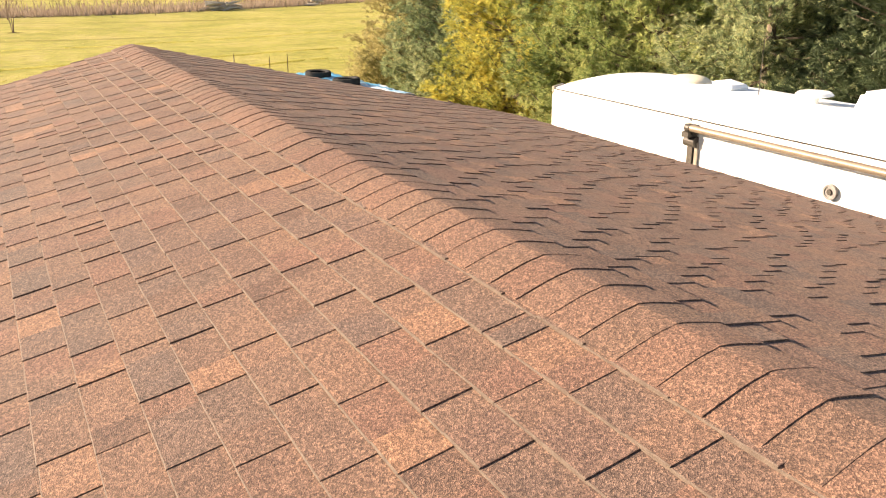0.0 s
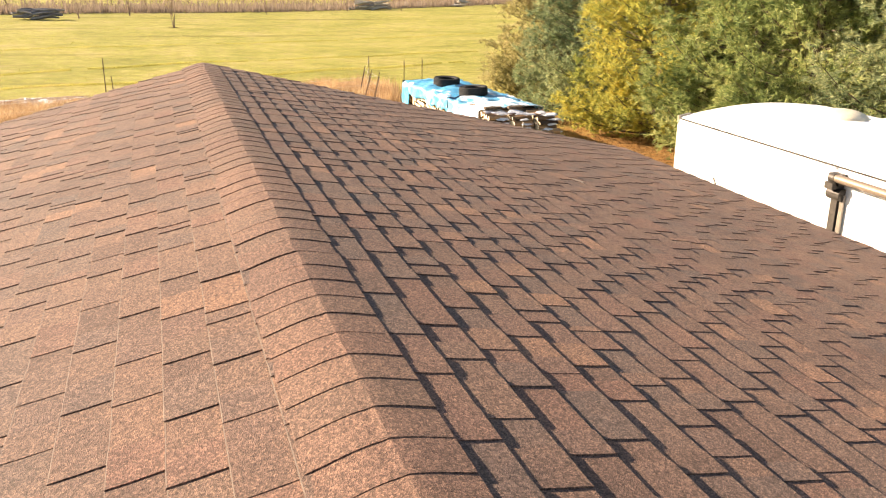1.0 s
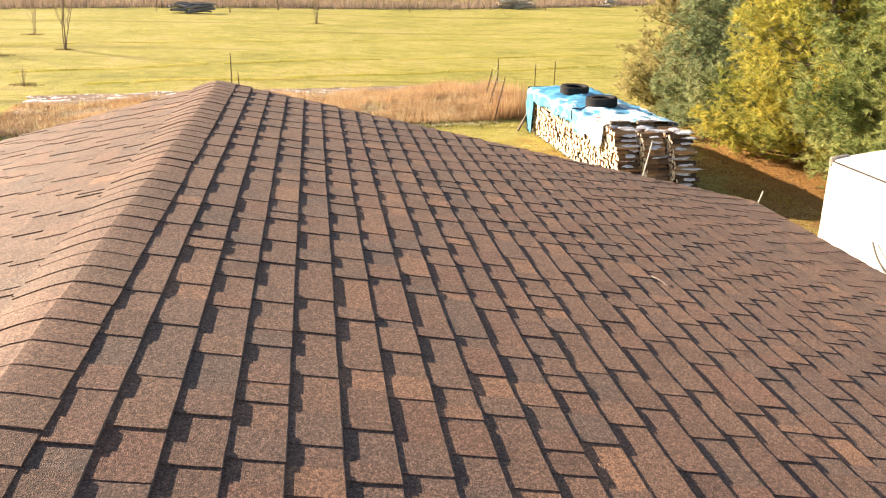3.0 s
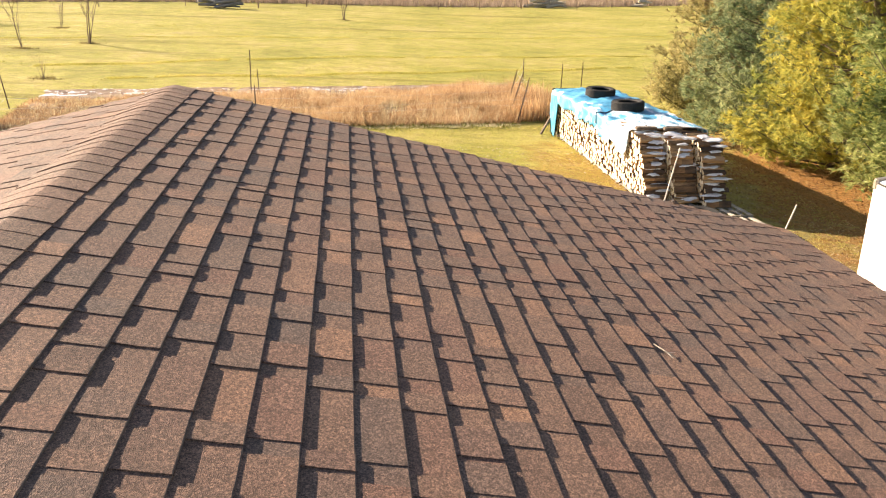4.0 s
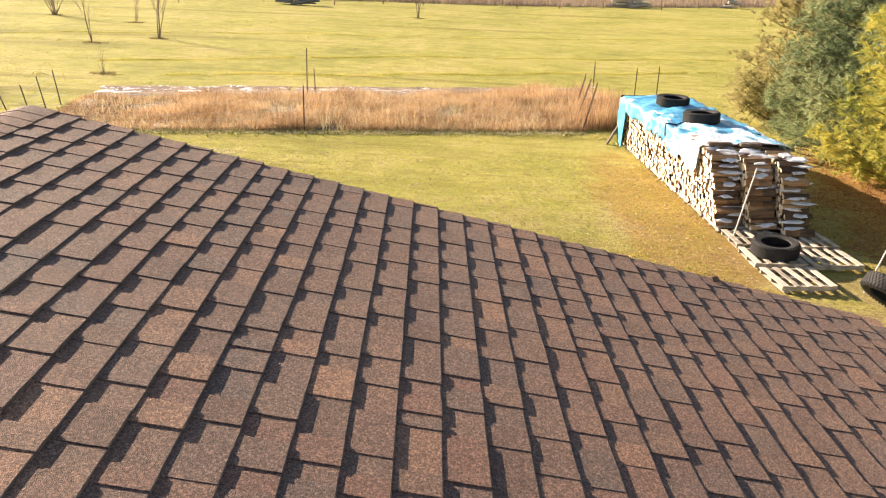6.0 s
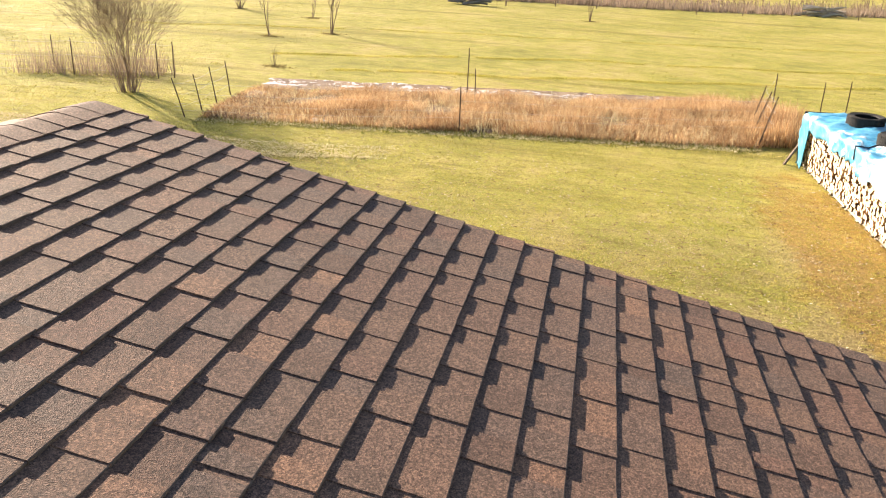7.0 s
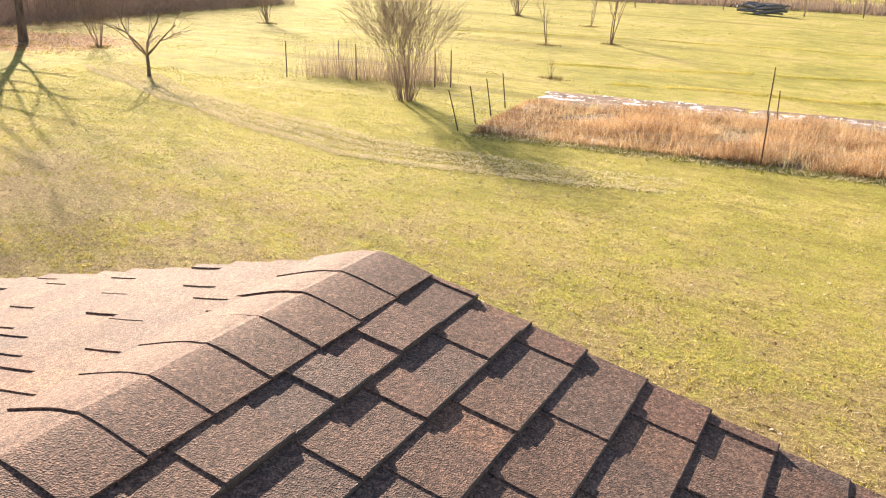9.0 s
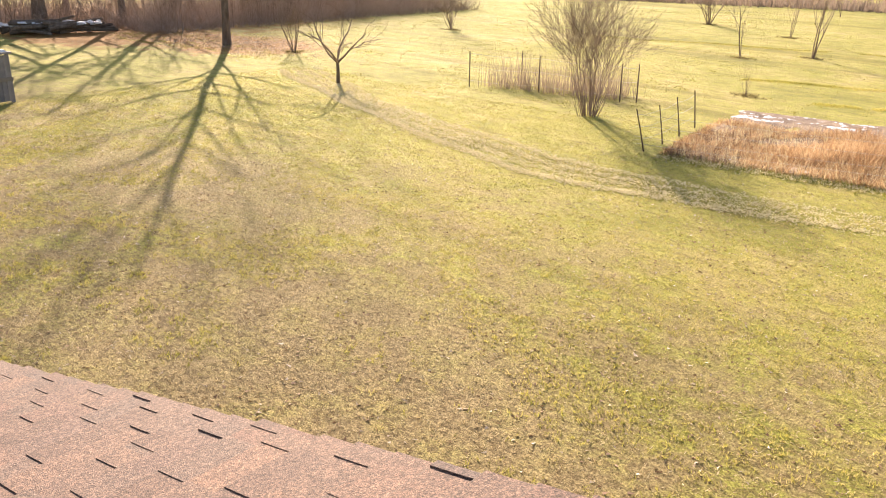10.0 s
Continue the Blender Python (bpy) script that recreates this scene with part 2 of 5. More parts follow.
def ground_material():
    """Meadow with mown bands, painted windrow shade, straw patches, leaf litter under the trees and bare soil in the
    bed.
    """
    m, nt, b = start("meadow", 0.95, 0, 0.1)
    pos = place_of(nt)
    sep = node(nt, "SeparateXYZ", Vector=pos)
    px, py = sep.outputs["X"], sep.outputs["Y"]
    broad = noise_of(nt, 0.16, 5, pos)
    mid = noise_of(nt, 1.1, 5, pos)
    fine = noise_of(nt, 38.0, 4, pos, 0.7)
    green = ramp(nt, math_of(nt, "ADD", math_of(nt, "MULTIPLY", broad, 0.55), math_of(nt, "MULTIPLY", mid, 0.45)),
                 [(0.34, (0.205, 0.207, 0.045)), (0.46, (0.325, 0.315, 0.070)), (0.56, (0.41, 0.362, 0.107)), (0.68, (0.47, 0.385, 0.178))])
    # long dark streaks: mown lines, with the windrows' shade painted into the colour
    bands = noise_of(nt, 1.0, 4, place_of(nt, (0.035, 0.55, 1)))
    col = mix(nt, grey(nt, bands, 0.56, 0.66, 0.0, 0.65), green, (0.17, 0.15, 0.03))
    # thin clumps combed along the mowing, a stride long
    clumps = noise_of(nt, 1.0, 6, place_of(nt, (0.8, 3.2, 1)), 0.75)
    col = mix(nt, grey(nt, clumps, 0.50, 0.64, 0.0, 0.72), col, (0.20, 0.18, 0.045))
    # worn, brownish lawn close to the house
    near = math_of(nt, "MULTIPLY", grey(nt, py, 28.0, 18.0), grey(nt, mid, 0.42, 0.56))
    col = mix(nt, math_of(nt, "MULTIPLY", near, 0.85), col, (0.27, 0.205, 0.11))

    def spot(cx, cy, rx, ry, wobble=0.35):
        dx = math_of(nt, "DIVIDE", math_of(nt, "SUBTRACT", px, cx), rx)
        dy = math_of(nt, "DIVIDE", math_of(nt, "SUBTRACT", py, cy), ry)
        d = math_of(nt, "SQRT", math_of(nt, "ADD", math_of(nt, "MULTIPLY", dx, dx), math_of(nt, "MULTIPLY", dy, dy)))
        d = math_of(nt, "ADD", d, math_of(nt, "MULTIPLY", math_of(nt, "SUBTRACT", mid, 0.5), wobble * 4))
        return grey(nt, d, 1.05, 0.75)
    litter = ramp(nt, noise_of(nt, 14, 4, pos), [(0.35, (0.20, 0.09, 0.03)), (0.55, (0.36, 0.17, 0.055)), (0.7, (0.45, 0.25, 0.10))])
    for c in ((15.3, 22.5, 4.4, 12.0), (7.5, 25.5, 1.5, 6.5), (-36.0, 37.0, 5.5, 4.0), (-44, 35, 7, 6), (-55, 42, 15, 17)):
        col = mix(nt, math_of(nt, "MULTIPLY", spot(*c), 0.55 if c[0] == 7.5 else 0.9), col, litter)
    for c in ((7.5, 15.5, 6.5, 5.0), (-7.5, 17.0, 5.0, 3.0), (-16.0, 21.0, 4.0, 2.5)):
        col = mix(nt, math_of(nt, "MULTIPLY", spot(*c), 0.6), col, (0.33, 0.255, 0.135))
    # brown matted patches and tufts a hand wide, straw and leaf flecks a finger wide
    tuft = noise_of(nt, 7.0, 6, pos, 0.75)
    col = mix(nt, grey(nt, tuft, 0.50, 0.64, 0.0, 0.7), col, (0.22, 0.165, 0.08))
    bare = math_of(nt, "MULTIPLY", grey(nt, noise_of(nt, 9.0, 6, place_of(nt, (1, 1.5, 1)), 0.75), 0.47, 0.56), grey(nt, py, 27.0, 17.0))
    col = mix(nt, math_of(nt, "MULTIPLY", bare, 0.8), col, (0.125, 0.088, 0.042))
    col = mix(nt, grey(nt, noise_of(nt, 11.0, 5, place_of(nt, (1.0, 2.6, 1)), 0.8), 0.60, 0.70, 0.0, 0.6), col, (0.55, 0.47, 0.24))
    col = mix(nt, 1.0, col, ramp(nt, fine, [(0.30, (0.38, 0.38, 0.36)), (0.5, (1, 1, 1)), (0.70, (1.5, 1.47, 1.42))]), "MULTIPLY")

    nt.links.new(col, b.inputs["Base Color"])
    bumped(nt, b, math_of(nt, "ADD", fine, math_of(nt, "MULTIPLY", tuft, 0.9)), 0.9, 0.04)
    return m


M_GROUND = ground_material()
M_SOIL = surface("bed_soil", [(0.09, 0.06, 0.045), (0.20, 0.14, 0.10), (0.34, 0.25, 0.17)], 1.5, 20, 0.95, relief=1.0, depth=0.05)


# ---- building blocks ----
class Shape:
    """Vertices and faces of one mesh."""

    def __init__(self):
        self.v, self.f = [], []

    def add(self, verts, faces):
        o = len(self.v)
        self.v.extend(tuple(p) for p in verts)
        self.f.extend(tuple(i + o for i in face) for face in faces)
        return self

    def box(self, sx, sy, sz, m=Matrix.Identity(4), taper=1.0):
        c = [(x * sx / 2 * (taper if z > 0 else 1), y * sy / 2 * (taper if z > 0 else 1), z * sz / 2) for z in (-1, 1) for y in (-1, 1) for x in (-1, 1)]
        return self.add([m @ Vector(p) for p in c], [(0, 2, 3, 1), (4, 5, 7, 6), (0, 1, 5, 4), (2, 6, 7, 3), (0, 4, 6, 2), (1, 3, 7, 5)])

    def tube(self, points, radii, n=6, caps=True):
        points = [Vector(p) for p in points]
        ring = []
        side = None
        for i, p in enumerate(points):
            d = (points[min(i + 1, len(points) - 1)] - points[max(i - 1, 0)]).normalized()
            if side is None:
                side = d.orthogonal().normalized()
            side = (side - d * side.dot(d)).normalized()
            up = d.cross(side)
            ring.append([p + (side * math.cos(2 * math.pi * k / n) + up * math.sin(2 * math.pi * k / n)) * radii[i] for k in range(n)])
        faces = [(i * n + k, i * n + (k + 1) % n, (i + 1) * n + (k + 1) % n, (i + 1) * n + k) for i in range(len(points) - 1) for k in range(n)]
        if caps:
            faces += [tuple(reversed(range(n))), tuple((len(points) - 1) * n + k for k in range(n))]
        return self.add([p for r in ring for p in r], faces)

    def lathe(self, profile, n=32, m=Matrix.Identity(4), closed=True):
        """profile: (radius, height) turned round the local z."""
        k = len(profile)
        verts = [m @ Vector((r * math.cos(2 * math.pi * i / n), r * math.sin(2 * math.pi * i / n), h)) for i in range(n) for r, h in profile]
        faces = [(i * k + j, ((i + 1) % n) * k + j, ((i + 1) % n) * k + (j + 1) % k, i * k + (j + 1) % k) for i in range(n) for j in range(k if closed else k - 1)]
        return self.add(verts, faces)

    def mesh(self, name, smooth=False, bevel=0.0):
        me = bpy.data.meshes.new(name)
        me.from_pydata(self.v, [], self.f)
        if bevel:
            bm = bmesh.new()
            bm.from_mesh(me)
            bmesh.ops.bevel(bm, geom=list(bm.edges), offset=bevel, segments=2, affect="EDGES", clamp_overlap=True)
            bm.to_mesh(me)
            bm.free()
        if smooth:
            me.polygons.foreach_set("use_smooth", [True] * len(me.polygons))
        me.update()
        return me


def part(name, me, material, parent=None, label="", m=None):
    """One mesh object, under a thing or a part."""
    if isinstance(me, Shape):
        me = me.mesh(name)
    if not me.materials:
        me.materials.append(material)
    ob = new(name, me)
    if parent is not None:
        ob.parent = parent
    if m is not None:
        ob.matrix_basis = m
    return tagged(ob, label)


def thing(name, m, label, category, group="", kind=""):
    ob = new(name)
    ob.empty_display_size = 0.2
    ob.matrix_basis = m
    return tagged(ob, label, category, group, kind)


def gz(x, y):
    """Height of the ground: it falls gently from left to right."""
    return -0.25 - 0.7 * math.tanh(x / 20)


def gz_array(x, y):
    return -0.25 - 0.7 * np.tanh(x / 20)


def blades(name, material, x, y, height, width, lean, label, category, per=3, z=None, rng=None):
    """Upright blades in tufts, as one mesh of loose triangles."""
    rng = rng or np.random.default_rng(5)
    x, y, h, w = (np.repeat(a, per) for a in (x, y, height, width))
    n = len(x)
    zz = gz_array(x, y) if z is None else np.repeat(z, per)
    x = x + rng.normal(0, 0.35, n) * w * 4
    y = y + rng.normal(0, 0.35, n) * w * 4
    a, b = rng.uniform(0, 2 * np.pi, n), rng.uniform(0, 2 * np.pi, n)
    tilt = h * lean * rng.uniform(0.1, 1.0, n)
    h = h * rng.uniform(0.55, 1.1, n)
    dx, dy = np.cos(a) * w / 2, np.sin(a) * w / 2
    v = np.empty((n, 3, 3))
    v[:, 0] = np.stack([x - dx, y - dy, zz - 0.01], -1)
    v[:, 1] = np.stack([x + dx, y + dy, zz - 0.01], -1)
    v[:, 2] = np.stack([x + np.cos(b) * tilt, y + np.sin(b) * tilt, zz + h], -1)
    me = bpy.data.meshes.new(name)
    me.vertices.add(3 * n)
    me.vertices.foreach_set("co", v.ravel())
    me.loops.add(3 * n)
    me.loops.foreach_set("vertex_index", np.arange(3 * n, dtype=np.int32))
    me.polygons.add(n)
    me.polygons.foreach_set("loop_start", np.arange(0, 3 * n, 3, dtype=np.int32))
    me.update()
    me.validate()
    me.materials.append(material)
    return tagged(new(name, me), label, category, kind="stuff")


# ---- ground ----
def make_ground():
    xs = np.concatenate([[-2500, -900, -400, -200, -120], np.arange(-80, 81, 2.0), [120, 200, 400, 900, 2500]])
    ys = np.concatenate([[-2500, -900, -300, -100, -50], np.arange(-20, 131, 2.0), [160, 220, 400, 900, 2500]])
    s = Shape()
    s.v = [(float(x), float(y), gz(x, y) + (0.02 * noise.noise((x * 0.16, y * 0.16, 0.3)) if abs(x) < 90 and 62 < y < 130 else 0.0)) for y in ys for x in xs]
    n = len(xs)
    s.f = [(j * n + i, j * n + i + 1, (j + 1) * n + i + 1, (j + 1) * n + i) for j in range(len(ys) - 1) for i in range(n - 1)]
    return tagged(part("ground", s.mesh("ground", smooth=True), M_GROUND), "sunlit yellow-green meadow with mown bands, painted windrow shade and bare patches", "ground", kind="structure")


make_ground()

# ---- house ----
RIDGE, PITCH, HALF, Y0, Y1, E = 4.4, 0.253, 4.82, -5.0, 12.0, 0.143
SLOPE = math.atan(PITCH)
house = thing("house", pose(0, 0, 0), "single-storey house with a brown asphalt shingle gable roof", "house")


def slope_frame(side):
    """Local x down the slope, local y along the ridge, local z off the roof. side: 1 falls towards +x, -1 towards -x."""
    down = Vector((side * math.cos(SLOPE), 0, -math.sin(SLOPE)))
    along = Vector((0, 1, 0)) * side
    up = down.cross(along)
    m = Matrix((down, along, up)).transposed().to_4x4()
    m.translation = (0, 0, RIDGE)
    return m


def gable_wall(y, name):
    """An end wall with a peak."""
    h = RIDGE - 0.16
    e = h - PITCH * 4.5
    s = Shape()
    prof = [(-4.5, -0.6), (4.5, -0.6), (4.5, e), (0, h), (-4.5, e)]
    s.add([(x, y + d, z) for d in (0, 0.15) for x, z in prof], [(0, 1, 2, 3, 4), (9, 8, 7, 6, 5)] + [(i, i + 5, (i + 1) % 5 + 5, (i + 1) % 5) for i in range(5)])
    return part(name, s, M_SIDING, house)


gable_wall(Y1 - 0.5, "gable_wall")
gable_wall(Y0 + 0.35, "gable_wall")
for side in (-1, 1):
    s = Shape().box(0.15, Y1 - Y0 - 1.2, 3.55, pose(side * 4.42, (Y0 + Y1) / 2, 1.2))
    part("side_wall", s, M_SIDING, house)

roof = part("roof", Shape().add(
    [(x, y, RIDGE - PITCH * abs(x) - d) for y in (Y0, Y1 - 0.012) for d in (0.012, 0.05) for x in (-HALF + 0.02, 0, HALF - 0.02)],
    [(0, 1, 7, 6), (1, 2, 8, 7), (3, 9, 10, 4), (4, 10, 11, 5), (0, 3, 4, 1), (1, 4, 5, 2), (6, 7, 10, 9), (7, 8, 11, 10), (0, 6, 9, 3), (2, 5, 11, 8)]), M_FELT, house, "brown laminated shingle roof")
for side in (-1, 1):
    m = slope_frame(side)
    L = HALF / math.cos(SLOPE)
    mid = (Y0 + Y1) / 2
    part("fascia", Shape().box(0.022, Y1 - Y0, 0.16, m @ pose(L - 0.012, mid * side, -0.115)), M_DRIP, house)
    part("rake_trim", Shape().box(L - 0.02, 0.02, 0.15, m @ pose(L / 2, (Y1 - 0.024) * side, -0.115)), M_DRIP, house)
    part("drip_edge", Shape().box(L - 0.01, 0.05, 0.004, m @ pose(L / 2, (Y1 - 0.022) * side, -0.008)), M_DRIP, house)


def tab_mesh(length, thick, wave):
    """One exposed tab: x down the slope, y along it. The top surface rises from the course above to the butt."""
    top0, top1 = (0.0034 if thick > 0.01 else 0.0), thick
    rows = ((-0.012, top0 - 0.0005), (E * 0.55, top0 + 0.45 * (top1 - top0) + wave), (E - 0.0032, top1), (E, top1 - (0.0014 if thick > 0.01 else 0.0009)))
    v, f = [], []
    for y in (0, length):
        for x, z in rows:
            v.append((x, y, z))
        v.append((E, y, -0.012))
        v.append((-0.012, y, -0.012))
    f += [(0, 1, 7, 6), (1, 2, 8, 7), (2, 3, 9, 8), (3, 4, 10, 9), (5, 4, 3, 2, 1, 0), (6, 7, 8, 9, 10, 11), (0, 6, 11, 5)]
    return v, [tuple(reversed(q)) for q in f]


def next_course(edges, rng, drift):
    """The edges of the course below: its slots lie under the teeth above, a little off, and no piece gets too short or too long."""
    out = [edges[0] + drift - 0.1]
    for e in edges[1:]:
        want = e + drift + rng.uniform(-0.028, 0.028)
        out.append(max(want, out[-1] + rng.uniform(0.07, 0.10)))
    return out


def shingle_slope(side, keep, rng):
    """Courses of tabs, thick teeth and thin slots by turns; those in the stretch keep(x, y) are objects, the others joined."""
    frame_m = slope_frame(side)
    shared = {}
    rest = Shape()
    count = int(HALF / math.cos(SLOPE) / E) + 1
    first = 0.245 if side > 0 else 0.235
    y_lo, y_hi = (Y0, Y1) if side > 0 else (-Y1, -Y0)
    drift = -0.026 * side
    edges = [y_lo - 1.2]
    while edges[-1] < y_hi + 1.6:
        edges.append(edges[-1] + rng.uniform(0.10, 0.205))
    for k in range(count + 1):
        x = first - E + k * E
        if x + E > HALF / math.cos(SLOPE) + 0.015:
            break
        if k:
            edges = next_course(edges, rng, drift)
        lo, hi = (y_lo - 0.2, y_hi + rng.uniform(0.0, 0.012)) if side > 0 else (y_lo - rng.uniform(0.0, 0.012), y_hi)
        pieces = []
        for n, (a, b) in enumerate(zip(edges, edges[1:])):
            tooth = (n + k) % 2 == 0
            if tooth and b - a > 0.17 and rng.random() < 0.16:
                c = a + (b - a) * rng.uniform(0.3, 0.7)
                pieces += [(a, c, True), (c, c + 0.028, False), (c + 0.028, b, True)]
            else:
                pieces.append((a, b, tooth))
        for a, b, tooth in pieces:
            a, b = max(a, lo), min(b, hi)
            if b - a < 0.012:
                continue
            length = max(0.005 * round((b - a) / 0.005), 0.01)
            whole = lo < a and b < hi
            thick = 0.0126 if tooth else 0.0092
            lift = float(rng.choice([0, 0, 0.0004, 0.0008, 0.0016]))
            dx = rng.uniform(-0.0015, 0.0015)
            if keep(x, (a + b) / 2 * side) and whole:
                key = (length, tooth)
                if key not in shared:
                    shared[key] = Shape().add(*tab_mesh(length, thick, 0.0003)).mesh("shingle")
                    shared[key].materials.append(M_SHINGLE)
                    shared[key].materials.append(M_BUTT)
                    shared[key].polygons[2].material_index = shared[key].polygons[3].material_index = 1
                part("shingle", shared[key], M_SHINGLE, roof, m=frame_m @ pose(x + dx, a, lift))
            else:
                v, f = tab_mesh(b - a, thick, 0.0003)
                rest.add([frame_m @ Vector((p[0] + x + dx, p[1] + a, p[2] + lift)) for p in v], f)
    me = rest.mesh("shingles")
    me.materials.append(M_SHINGLE)
    me.materials.append(M_BUTT)
    me.polygons.foreach_set("material_index", [1 if i % 7 in (2, 3) else 0 for i in range(len(me.polygons))])
    tagged(part("shingles", me, M_SHINGLE, roof), kind="stuff")


shingle_slope(1, lambda x, y: 0.2 < x < 1.75 and 7.9 < y < 11.9, np.random.default_rng(11))
shingle_slope(-1, lambda x, y: 0.2 < x < 1.75 and 4.6 < y < 8.6, np.random.default_rng(12))


def cap_mesh():
    """One ridge cap, bent over the ridge with a rounded top; its raised butt looks towards -y."""
    n = 18
    right, left, r, crest = 0.124, 0.228, 0.050, 0.042
    arc = []
    for i in range(n + 1):
        u = -left + (left + right) * i / n
        w = u + crest
        fall = PITCH if w > 0 else (PITCH * (left + crest) - 0.004) / (left - crest)
        z = PITCH * crest - fall * math.sqrt(w * w + r * r)
        arc.append((u * math.cos(SLOPE), z + 0.0065))
    v, f = [], []
    for y, dz in ((0.0, 0.0074), (E + 0.02, 0.0044)):
        for x, z in arc:
            v.append((x, y, z + dz))
        for x, z in arc:
            v.append((x, y, z + dz - (0.0042 if y == 0 else 0.004)))
    m = n + 1
    for i in range(n):
        f.append((i, i + 1, 2 * m + i + 1, 2 * m + i))
        f.append((m + i + 1, m + i, 3 * m + i, 3 * m + i + 1))
        f.append((i + 1, i, m + i, m + i + 1))
        f.append((2 * m + i, 2 * m + i + 1, 3 * m + i + 1, 3 * m + i))
    f += [(0, 2 * m, 3 * m, m), (n, m + n, 3 * m + n, 2 * m + n)]
    s = Shape().add(v, f)
    me = s.mesh("ridge_cap")
    return me


caps = cap_mesh()
rc = np.random.default_rng(3)
y = Y1 - E - 0.015
while y > Y0:
    part("ridge_cap", caps, M_CAP, roof, "rounded brown ridge cap shingle" if y > Y1 - 0.2 else "", m=pose(rc.uniform(-0.004, 0.004), y, RIDGE + rc.uniform(0, 0.0015), 0, rc.uniform(-0.3, 0.3), rc.uniform(-0.6, 0.6)))
    y -= E

# ---- camper trailer ----
def make_trailer():
    t = thing("camper_trailer", pose(6.28, 13.08, 0), "white camper trailer with a rolled awning and roof vents", "trailer")
    W, Lt = 2.5, 9.5
    # section with a crowned roof and rounded shoulders
    prof = [(0, 0.2), (0, 3.23), (0.008, 3.275), (0.03, 3.295)] + [(W * i / 12, 3.295 + 0.115 * math.sin(math.pi * i / 12)) for i in range(1, 12)] + [(W - 0.03, 3.295), (W - 0.008, 3.275), (W, 3.23), (W, 0.2)]
    n = len(prof)
    s = Shape()
    rows = [(0.0, 0.0), (-0.04, -0.0), (-Lt, 0.0)]
    s.add([(x, y, z) for y, _ in rows for x, z in prof], [tuple(range(n)), tuple(reversed(range(2 * n, 3 * n)))] +
          [(r * n + i, r * n + i + n, r * n + (i + 1) % n + n, r * n + (i + 1) % n) for r in range(2) for i in range(n)])
    part("body", s, M_WHITE, t)
    r = Shape()
    top = [(x, z + 0.006) for x, z in prof[3:-3]]
    r.add([(x, y, z) for y in (-0.05, -Lt + 0.05) for x, z in top], [(i, i + 1, len(top) + i + 1, len(top) + i) for i in range(len(top) - 1)])
    part("roof_membrane", r, M_MEMBRANE, t)
    part("gutter_rail", Shape().box(0.02, Lt - 0.1, 0.012, pose(-0.006, -Lt / 2, 3.278)), M_DARKMETAL, t, "thin metal gutter rail")
    part("corner_cap", Shape().box(0.17, 0.05, 0.02, pose(0.10, 0.0, 3.318, 0, -9, 0)).box(0.05, 0.05, 0.10, pose(0.012, 0.005, 3.262)).mesh("corner_cap", bevel=0.006), M_METAL, t, "dull metal corner cap")
    part("corner_trim", Shape().box(0.03, 0.02, 2.9, pose(0.014, 0.012, 1.75)), M_WHITE, t)
    part("drip_rail", Shape().box(0.03, 2.9, 0.016, pose(-0.012, -1.5, 3.258)).mesh("drip_rail", bevel=0.004), M_WHITE, t, "white drip rail above the side wall")
    # awning on its arms
    aw = part("awning_roll", Shape().tube([(-0.12, -3.08, 3.19), (-0.12, -9.2, 3.19)], [0.045, 0.045], 20), M_AWNING, t, "brown rolled-up awning")
    part("awning_end_cap", Shape().tube([(-0.12, -3.0, 3.19), (-0.12, -3.08, 3.19)], [0.048, 0.052], 14), M_DARKMETAL, aw)
    for y in (-3.02, -9.1):
        arm = part("awning_arm", Shape().box(0.05, 0.09, 2.1, pose(-0.03, y, 2.1)).box(0.16, 0.11, 0.07, pose(-0.08, y, 3.10)), M_DARKMETAL, t, "dark awning arm")
        part("inner_channel", Shape().box(0.03, 0.05, 2.0, pose(-0.02, y - 0.085, 2.0)), M_METAL, arm, "pale inner channel")
        part("knuckle", Shape().tube([(-0.03, y - 0.09, 3.0), (-0.03, y + 0.09, 3.0)], [0.07, 0.07], 12).box(0.10, 0.16, 0.12, pose(-0.05, y, 3.16)), M_DARKMETAL, arm)
    v = part("side_vent", Shape().tube([(-0.005, -5.07, 2.83), (-0.035, -5.07, 2.83)], [0.085, 0.075], 20), M_GREYPLASTIC, t, "round grey side vent")
    part("vent_boss", Shape().tube([(-0.036, -5.07, 2.83), (-0.05, -5.07, 2.83)], [0.035, 0.03], 12), M_DARKMETAL, v)
    part("vent_rim", Shape().lathe([(0.062, 0.0), (0.085, 0.0), (0.085, 0.012), (0.062, 0.012)], 24, pose(-0.034, -5.07, 2.83, 0, -90, 0)), M_GREYPLASTIC, v)
    part("entry_door", Shape().box(0.03, 0.75, 1.85, pose(-0.016, -4.2, 1.65)), M_WHITE, t)
    part("wheel", Shape().lathe([(0.16, -0.09), (0.30, -0.1), (0.35, -0.07), (0.35, 0.07), (0.30, 0.1), (0.16, 0.09)], 28, pose(0.14, -5.2, -0.13, 0, 90, 0)), M_RUBBER, t)
    part("wheel", Shape().lathe([(0.16, -0.09), (0.30, -0.1), (0.35, -0.07), (0.35, 0.07), (0.30, 0.1), (0.16, 0.09)], 28, pose(0.14, -6.1, -0.13, 0, 90, 0)), M_RUBBER, t)
    part("wheel", Shape().lathe([(0.16, -0.09), (0.30, -0.1), (0.35, -0.07), (0.35, 0.07), (0.30, 0.1), (0.16, 0.09)], 28, pose(2.36, -5.2, -0.20, 0, 90, 0)), M_RUBBER, t)
    part("jack_stand", Shape().box(0.08, 0.08, 0.85, pose(1.25, -0.3, -0.16)), M_DARKMETAL, t)
